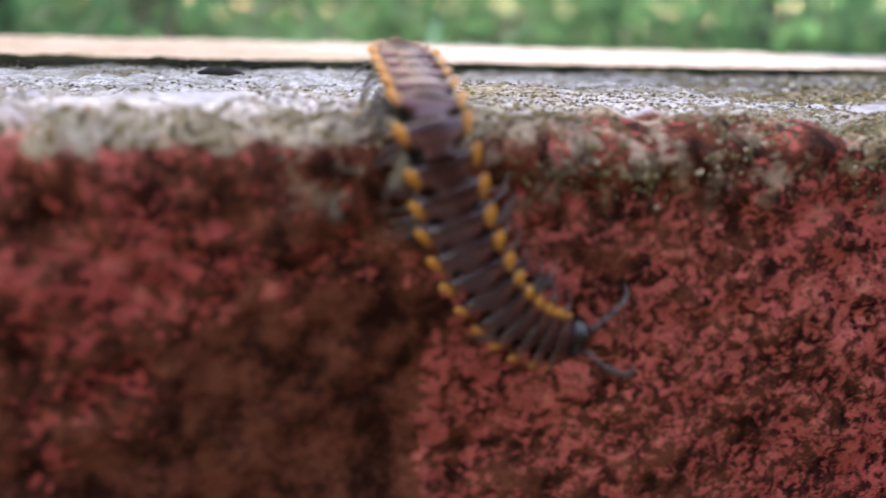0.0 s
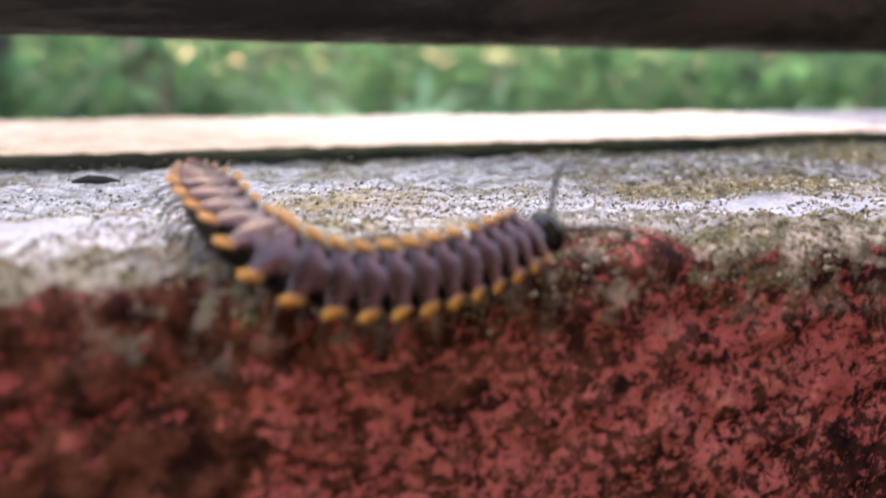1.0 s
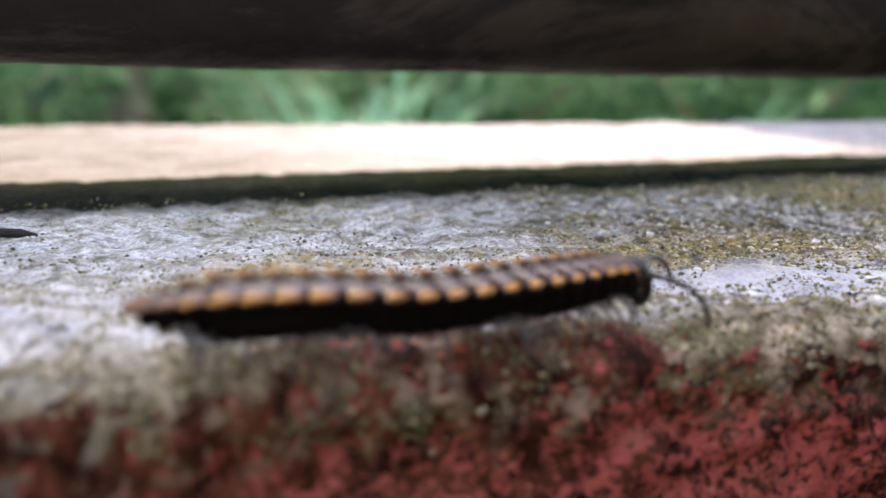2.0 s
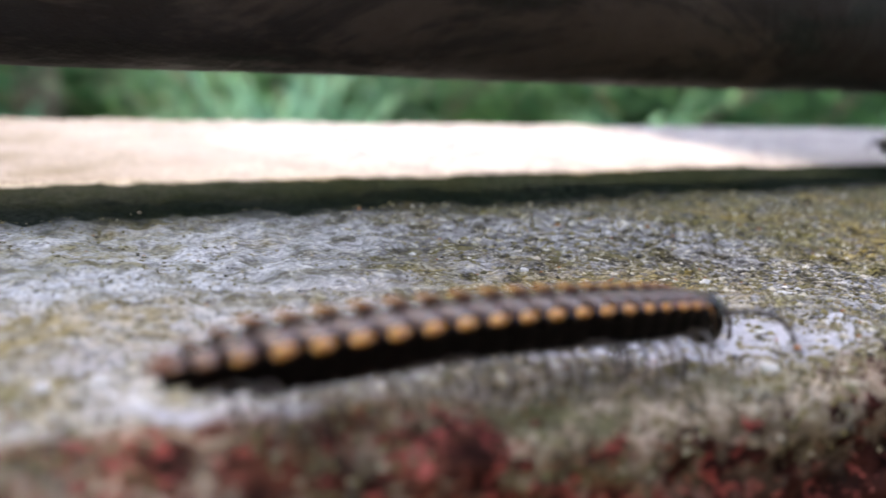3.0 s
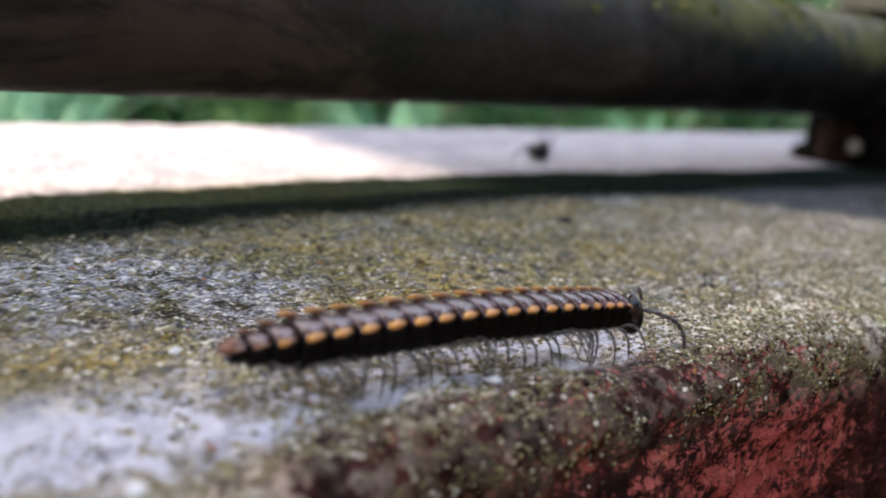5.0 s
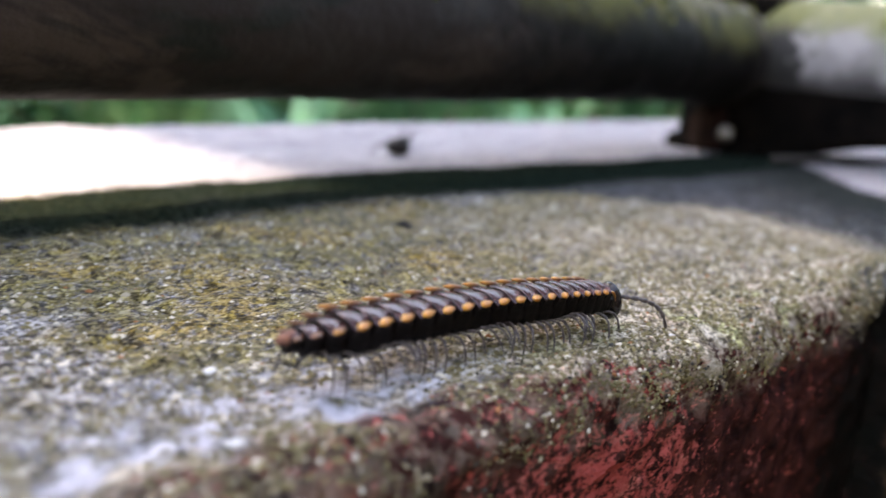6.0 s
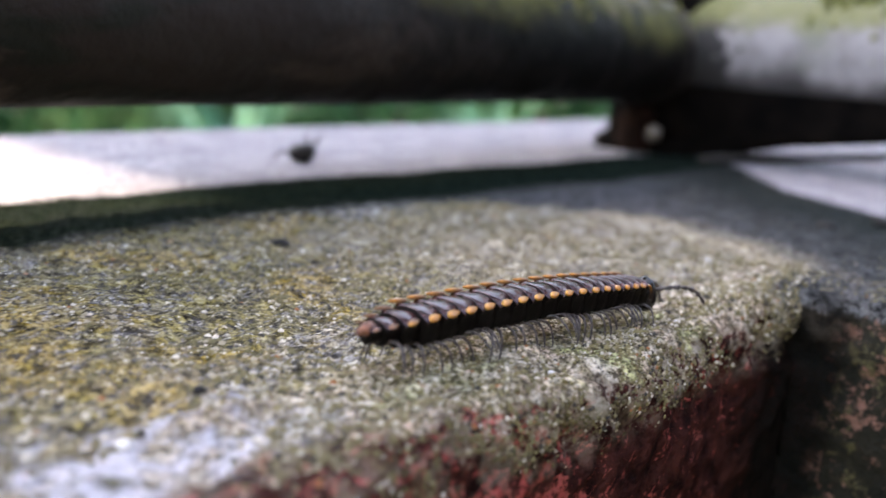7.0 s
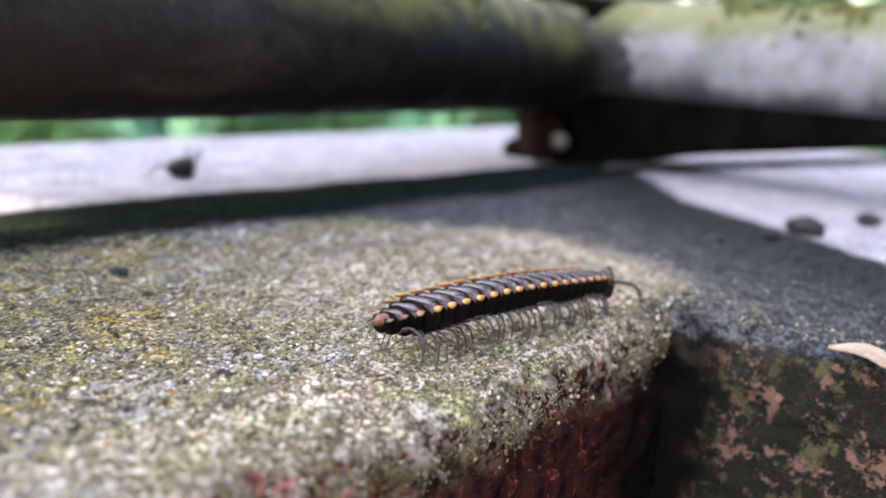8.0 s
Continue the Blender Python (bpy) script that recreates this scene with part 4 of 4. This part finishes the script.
def crawl(t, x0, y0, x1, y1, z1, z0=0.0060):
    """A nearly straight body on the ledge, from its tail to its head, bowed a little outwards."""
    spine(t, (x0, y0, z0), ((x0 + x1) / 2, (y0 + y1) / 2 + 0.0012, (z0 + z1) / 2 + 0.0004), (x1, y1, z1))


spine(0.0, (0.1891, 0.0150, 0.0060), (0.1881, 0.0070, 0.0040), (0.1875, 0.0000, 0.0020), (0.1871, -0.0040, -0.0002), (0.1877, -0.0048, -0.0027), (0.1888, -0.0048, -0.0057),
      (0.1899, -0.0048, -0.0084), (0.1913, -0.0048, -0.0113), (0.1931, -0.0048, -0.0142), (0.1954, -0.0048, -0.0168), (0.1983, -0.0048, -0.0186), (0.2024, -0.0048, -0.0197))
spine(0.5, (0.1876, 0.0160, 0.0060), (0.1878, 0.0075, 0.0034), (0.1882, -0.0005, 0.0009), (0.1892, -0.0042, -0.0013), (0.1909, -0.0048, -0.0038), (0.1935, -0.0048, -0.0060),
      (0.1966, -0.0048, -0.0077), (0.1998, -0.0048, -0.0084), (0.2031, -0.0048, -0.0080), (0.2064, -0.0048, -0.0070), (0.2100, -0.0048, -0.0049))
spine(0.7, (0.1868, 0.0160, 0.0061), (0.1873, 0.0085, 0.0039), (0.1880, 0.0010, 0.0021), (0.1892, -0.0036, 0.0005), (0.1911, -0.0048, -0.0016), (0.1938, -0.0048, -0.0034),
      (0.1973, -0.0048, -0.0049), (0.2009, -0.0048, -0.0053), (0.2046, -0.0048, -0.0048), (0.2078, -0.0048, -0.0037), (0.2119, -0.0048, -0.0016))
spine(1.0, (0.1862, 0.0150, 0.0061), (0.1876, 0.0060, 0.0037), (0.1903, -0.0008, 0.0016), (0.1931, -0.0042, -0.0001), (0.1974, -0.0048, -0.0015), (0.2027, -0.0048, -0.0015),
      (0.2075, -0.0048, -0.0006), (0.2119, -0.0047, 0.0007), (0.2154, -0.0042, 0.0023))
spine(1.2, (0.1844, 0.0125, 0.0049), (0.1873, 0.0050, 0.0044), (0.1899, -0.0015, 0.0036), (0.1932, -0.0042, 0.0021), (0.1962, -0.0047, 0.0009), (0.2000, -0.0048, 0.0006),
      (0.2038, -0.0047, 0.0010), (0.2074, -0.0045, 0.0016), (0.2106, -0.0041, 0.0025), (0.2140, -0.0034, 0.0034), (0.2183, -0.0023, 0.0042))
crawl(2.3, 0.1924, -0.0036, 0.2397, 0.0073, 0.0052)
crawl(2.5, 0.1969, -0.0013, 0.2445, 0.0083, 0.0056)
crawl(3, 0.2103, 0.0027, 0.2585, 0.0077, 0.0052)
crawl(3.5, 0.2256, 0.0092, 0.2742, 0.0082, 0.0056)
crawl(4, 0.2416, 0.0117, 0.2905, 0.0073, 0.0068)
crawl(4.5, 0.2578, 0.0116, 0.3062, 0.0093, 0.0067)
crawl(4.7, 0.2647, 0.0136, 0.3127, 0.0072, 0.0067)
crawl(5.8, 0.3044, 0.0144, 0.3527, 0.0103, 0.0053)
crawl(6, 0.3122, 0.0147, 0.3605, 0.0103, 0.0049)
crawl(6.5, 0.3285, 0.0135, 0.3769, 0.0110, 0.0056)
crawl(7, 0.3458, 0.0140, 0.3940, 0.0080, 0.0048)
crawl(7.5, 0.3620, 0.0132, 0.4104, 0.0098, 0.0049)
crawl(8, 0.3796, 0.0134, 0.4248, 0.0092, 0.0048)

RINGS = 20
PITCH = [0.75, 0.95, 1.12, 1.22, 1.26, 1.28, 1.28, 1.26, 1.24, 1.20, 1.16, 1.12, 1.06, 1.00, 0.92, 0.84, 0.76, 0.68, 0.62, 0.58]  # tail to head


def catmull(p, i, t):
    a, b, c, d = p[max(i - 1, 0)], p[i], p[min(i + 1, len(p) - 1)], p[min(i + 2, len(p) - 1)]
    return 0.5 * ((2 * b) + (c - a) * t + (2 * a - 5 * b + 4 * c - d) * t * t + (3 * b - a - 3 * c + d) * t ** 3)


def resample(points, stations, length):
    """Points at the given lengths along the smooth line, which is centred to the body's length."""
    fine = [catmull(points, i, k / 12) for i in range(len(points) - 1) for k in range(12)] + [points[-1]]
    cum = [0.0]
    for a, b in zip(fine, fine[1:]):
        cum.append(cum[-1] + (b - a).length)
    shift = (cum[-1] - length) / 2
    out = []
    for s in stations:
        s = s * length / LENGTH + shift
        j = 0
        while j < len(cum) - 2 and cum[j + 1] < s:
            j += 1
        t = (s - cum[j]) / (cum[j + 1] - cum[j])
        out.append(fine[j] + (fine[j + 1] - fine[j]) * t)
    return out


STATIONS = []
at = 0.0
unit = (LENGTH * 0.955) / sum(PITCH)
for w in PITCH:
    STATIONS.append(at + w * unit / 2)
    at += w * unit
STATIONS.append(LENGTH * 0.975)      # the head


def reach(t):
    """The body's length: the rings slide a little into one another as it settles to its walk."""
    return 0.0475 if t < 2 else 0.0490


SAMPLED = [(t, resample(p, STATIONS, reach(t))) for t, p in SPINES]


def body_at(t):
    """Places of the rings and the head at t, between the given times."""
    i = 0
    while i < len(SAMPLED) - 2 and SAMPLED[i + 1][0] <= t:
        i += 1
    t0, t1 = SAMPLED[i][0], SAMPLED[i + 1][0]
    f = (t - t0) / (t1 - t0)
    before, after = SAMPLED[max(i - 1, 0)], SAMPLED[min(i + 2, len(SAMPLED) - 1)]
    out = []
    for k in range(RINGS + 1):
        p0, p1 = SAMPLED[i][1][k], SAMPLED[i + 1][1][k]
        m0 = (p1 - before[1][k]) / (t1 - before[0]) * (t1 - t0)
        m1 = (after[1][k] - p0) / (after[0] - t0) * (t1 - t0)
        h = (2 * f ** 3 - 3 * f * f + 1) * p0 + (f ** 3 - 2 * f * f + f) * m0 + (3 * f * f - 2 * f ** 3) * p1 + (f ** 3 - f * f) * m1
        out.append(h)
    return out


def back_normal(p):
    """Away from the nearest part of the parapet."""
    y, z = min(p.y, 0.0), max(p.z, 0.0)
    over = min(1.0, max(0.0, -p.y / 0.006))
    low = min(1.0, max(0.0, (-0.003 - p.z) / 0.006))
    return Vector((-0.0022 * low, y - 0.07 * z * (1 - over), z + 0.0030 * over * (1 - low))).normalized() if abs(y) + abs(z) > 1e-6 else Vector((0, 0, 1))


def ring_poses(t):
    pts = body_at(t)
    out = []
    for k, p in enumerate(pts):
        tangent = (pts[min(k + 1, RINGS)] - pts[max(k - 1, 0)]).normalized()
        n = back_normal(p)
        x = tangent.cross(n).normalized()
        n = x.cross(tangent).normalized()
        m = Matrix((x, tangent, n)).transposed().to_4x4()
        m.translation = p
        out.append(m)
    return out


def girth(k):
    """Relative thickness along the body, tail to head."""
    u = k / (RINGS - 1)
    return min(1.0, 0.44 + 3.6 * u) * (1.0 if u < 0.7 else 1 - 0.45 * (u - 0.7))


WIDE = 0.87   # breadth of the rings against their height
REAR = [(0.0, 1.76), (0.9, 1.72), (1.7, 1.60), (2.5, 1.43), (3.1, 1.30), (3.35, 1.08), (3.05, 0.66), (2.55, 0.20), (2.52, -0.8), (2.25, -1.85), (1.4, -2.62), (0.0, -2.85)]
FRONT = [(0.0, 1.62), (0.8, 1.54), (1.45, 1.30), (1.95, 0.80), (2.2, 0.45), (2.3, 0.22), (2.35, 0.0), (2.38, -0.4), (2.38, -0.9), (2.15, -1.78), (1.35, -2.52), (0.0, -2.75)]



def ring_mesh(k):
    """One ring: a flat-backed rear part with overhanging shoulders, and a narrower collar in front (section in mm)."""
    g, ln = girth(k) * 0.001, PITCH[k] * unit
    stations = [(-0.60, 0.85, 0.80, -0.22), (-0.56, 0.95, 0.95, -0.08), (-0.48, 1.0, 1.0, 0.04), (-0.32, 1.0, 1.0, 0.13), (-0.16, 1.0, 0.97, 0.13), (-0.03, 1.0, 0.80, 0.06),
                (0.07, 0.92, 0.45, -0.05), (0.15, 0.78, 0.14, -0.17), (0.25, 0.5, 0.0, -0.26), (0.38, 0.3, 0.0, -0.30), (0.60, 0.0, 0.0, -0.34)]
    half = len(REAR)
    loop = list(range(half)) + list(range(half - 2, 0, -1))
    sides = len(loop)
    verts, faces, slots = [], [], []
    for s, back, side, lift in stations:
        for n, q in enumerate(loop):
            w = back if q < 2 else side if q > 2 else (back + side) / 2
            x = FRONT[q][0] + (REAR[q][0] - FRONT[q][0]) * w
            z = FRONT[q][1] + (REAR[q][1] - FRONT[q][1]) * w + (lift * (0.25 if q < 2 else 0.55 if q == 2 else 1.0) if q < 6 else 0.0)
            verts.append((x * g * WIDE * (1 if n < half else -1), s * ln, z * g))
    for i in range(len(stations) - 1):
        for q in range(sides):
            a, b = i * sides + q, i * sides + (q + 1) % sides
            faces.append((a, a + sides, b + sides, b))
            deep = min(q, sides - 1 - q)
            slots.append((0 if i < (9 if deep < 2 else 6) else 2) if deep < (5 if i < 5 else 3) else 1)
    faces.append(tuple(range(sides)))
    faces.append(tuple(reversed(range((len(stations) - 1) * sides, len(stations) * sides))))
    slots += [1, 1]
    return verts, faces, slots


def keel_mesh(k, sign):
    """A rounded side lobe drawn out to a backward point."""
    g, ln = girth(k), PITCH[k] * unit
    verts, faces = [], []
    n, m = 10, 10
    for i in range(n + 1):
        t = i / n
        y = (-0.70 + (0.75 if k < RINGS - 3 else 0.95 if k < RINGS - 1 else 1.20) * t) * ln
        swell = math.sin(math.pi * (0.06 + 0.92 * t ** 0.8)) ** 0.75
        slim = 0.7 if k == RINGS - 1 else 1.0
        cx, cz = (0.00302 * WIDE + 0.00070 * (1 - t) ** 1.3) * g, 0.00146 * g - (0.0015 * t * t if k == RINGS - 1 else 0.0)
        rx, rz = 0.00055 * g * slim * swell, 0.00029 * g * slim * swell
        verts += [(sign * (cx + rx * math.cos(2 * math.pi * q / m)), y, cz + rz * math.sin(2 * math.pi * q / m) - 0.18 * rx * math.cos(2 * math.pi * q / m)) for q in range(m)]
    for i in range(n):
        for q in range(m):
            a, b = i * m + q, i * m + (q + 1) % m
            face = (a, b, b + m, a + m)
            faces.append(tuple(reversed(face)) if sign > 0 else face)
    ends = [tuple(range(m)), tuple(range(n * m, n * m + m))]
    faces.append(ends[0] if sign > 0 else tuple(reversed(ends[0])))
    faces.append(tuple(reversed(ends[1])) if sign > 0 else ends[1])
    return verts, faces


def leg_mesh(sign):
    """A thin six-jointed leg that arches out and down to the ground; hip at the origin."""
    pts = [(0, 0, 0), (0.0009, 0.0001, 0.0001), (0.0018, 0.0004, -0.0001), (0.0026, 0.0006, -0.0008), (0.0031, 0.0006, -0.0018), (0.0034, 0.0005, -0.0028), (0.0035, 0.0003, -0.0036)]
    rad = [0.00024, 0.00017, 0.00020, 0.00014, 0.00014, 0.00009, 0.00004]
    return tube([(sign * x * 0.74, y, z) for x, y, z in pts], rad, 6)


def antenna_mesh(sign):
    """Seven bead-like joints in a drooping line."""
    line = [Vector((sign * 0.00070 * i - sign * 0.00005 * i * i, 0.00110 * i - 0.00002 * i * i, 0.00030 * i - 0.000012 * i ** 3)) for i in range(8)]
    pts, rad = [], []
    for i in range(7):
        a, b = line[i], line[i + 1]
        for t, r in ((0.05, 0.00018), (0.3, 0.00027), (0.8, 0.00034), (0.97, 0.00020)):
            pts.append(a + (b - a) * t)
            rad.append(r if i < 6 else r * 0.8)
    return tube(pts, rad, 7)


def build_millipede():
    body = new("millipede")
    rings, legs = [], []
    leg_data = {}
    for k in range(RINGS):
        v, f, s = ring_mesh(k)
        mats = [MAT_TERGITE, MAT_FLANK, MAT_COLLAR]
        ring = mesh_object("body_ring", v, f, mats, body, "", True, s)
        rings.append(ring)
        for sign in (-1, 1):
            v, f = keel_mesh(k, sign)
            mesh_object("keel", v, f, MAT_KEEL, ring, "yellow keel")
        pairs = 0 if k == 0 else (1 if k > RINGS - 4 else 2)
        for j in range(pairs):
            for sign in (-1, 1):
                if sign not in leg_data:
                    v, f = leg_mesh(sign)
                    leg = mesh_object("leg", v, f, MAT_LEG, ring)
                    leg_data[sign] = leg.data
                else:
                    leg = share("leg", leg_data[sign], ring)
                y = 0.0 if pairs == 1 else (j - 0.5) * 0.5 * PITCH[k] * unit
                legs.append((leg, sign, (sign * 0.0015 * girth(k), y, -0.0022 * girth(k)), k + 0.5 * j))
    # head with jaws and antennae
    bm = bmesh.new()
    bmesh.ops.create_uvsphere(bm, u_segments=20, v_segments=14, radius=1.0)
    for v in bm.verts:
        c = v.co
        v.co = Vector((c.x * 0.0021, c.y * 0.0016 + 0.0003, c.z * 0.0025 - 0.0010 - 0.0007 * max(0, c.y)))
    head = part("head", bm, MAT_HEAD, body, "glossy black head")
    feelers = []
    for sign in (-1, 1):
        v, f = antenna_mesh(sign)
        a = mesh_object("antenna", v, f, MAT_LEG, head, "beaded dusky antenna")
        feelers.append((a, sign))
        bm = bmesh.new()
        lump(bm, (sign * 0.0006, 0.0012, -0.0023), (0.0006, 0.0006, 0.0008), 3 + sign, 2, 0.2)
        part("jaw", bm, MAT_HEAD, head)
    v, f = tube([(0, 0.0006, 0), (0, 0, 0), (0, -0.0005, 0), (0, -0.0010, -0.0001), (0, -0.0014, -0.0003)], [0.0008, 0.0008, 0.00065, 0.00045, 0.0002], 12)
    tip = mesh_object("tail_tip", v, f, MAT_TAIL, rings[0], "reddish pointed tail tip")
    tip.location = (0, -PITCH[0] * unit * 0.45, 0.0003)
    tagged(body, "dark purple-brown flat-backed millipede with yellow keels crawling along the ledge", "millipede")
    return body, rings + [head], legs, feelers


MILLIPEDE, SEGMENTS, LEGS, FEELERS = build_millipede()


def motions():
    """The millipede climbs over the rim and walks along the ledge."""
    times = [i / 10 for i in range(81)]
    base_rows, rows = [], [[] for _ in SEGMENTS]
    for t in times:
        poses = ring_poses(t)
        base = Matrix.Translation(poses[RINGS // 2].translation - Vector((0, 0, 0.0050)))
        base_rows.append((t, base))
        inverse = base.inverted()
        for k, m in enumerate(poses):
            rows[k].append((t, inverse @ m))
    walk(MILLIPEDE, base_rows)
    for ob, r in zip(SEGMENTS, rows):
        walk(ob, r)
    for leg, sign, (x, y, z), k in LEGS:
        leg_rows = []
        for t in times:
            a = 2 * math.pi * (1.15 * t - k * 0.19) + 0.3 * math.sin(k * 7.3 + sign)
            leg_rows.append((t, pose(x, y, z, 0, -sign * max(0.0, 42 * math.cos(a)), sign * (36 + 8 * math.sin(k * 3.1)) * math.sin(a))))
        walk(leg, leg_rows)
    for feeler, sign in FEELERS:
        walk(feeler, [(t, pose(sign * 0.0009, 0.0014, -0.0002, -8 + 16 * math.sin(1.9 * t + sign), 0, sign * (-6 + 14 * math.sin(1.4 * t + 2 * sign)))) for t in times])


motions()
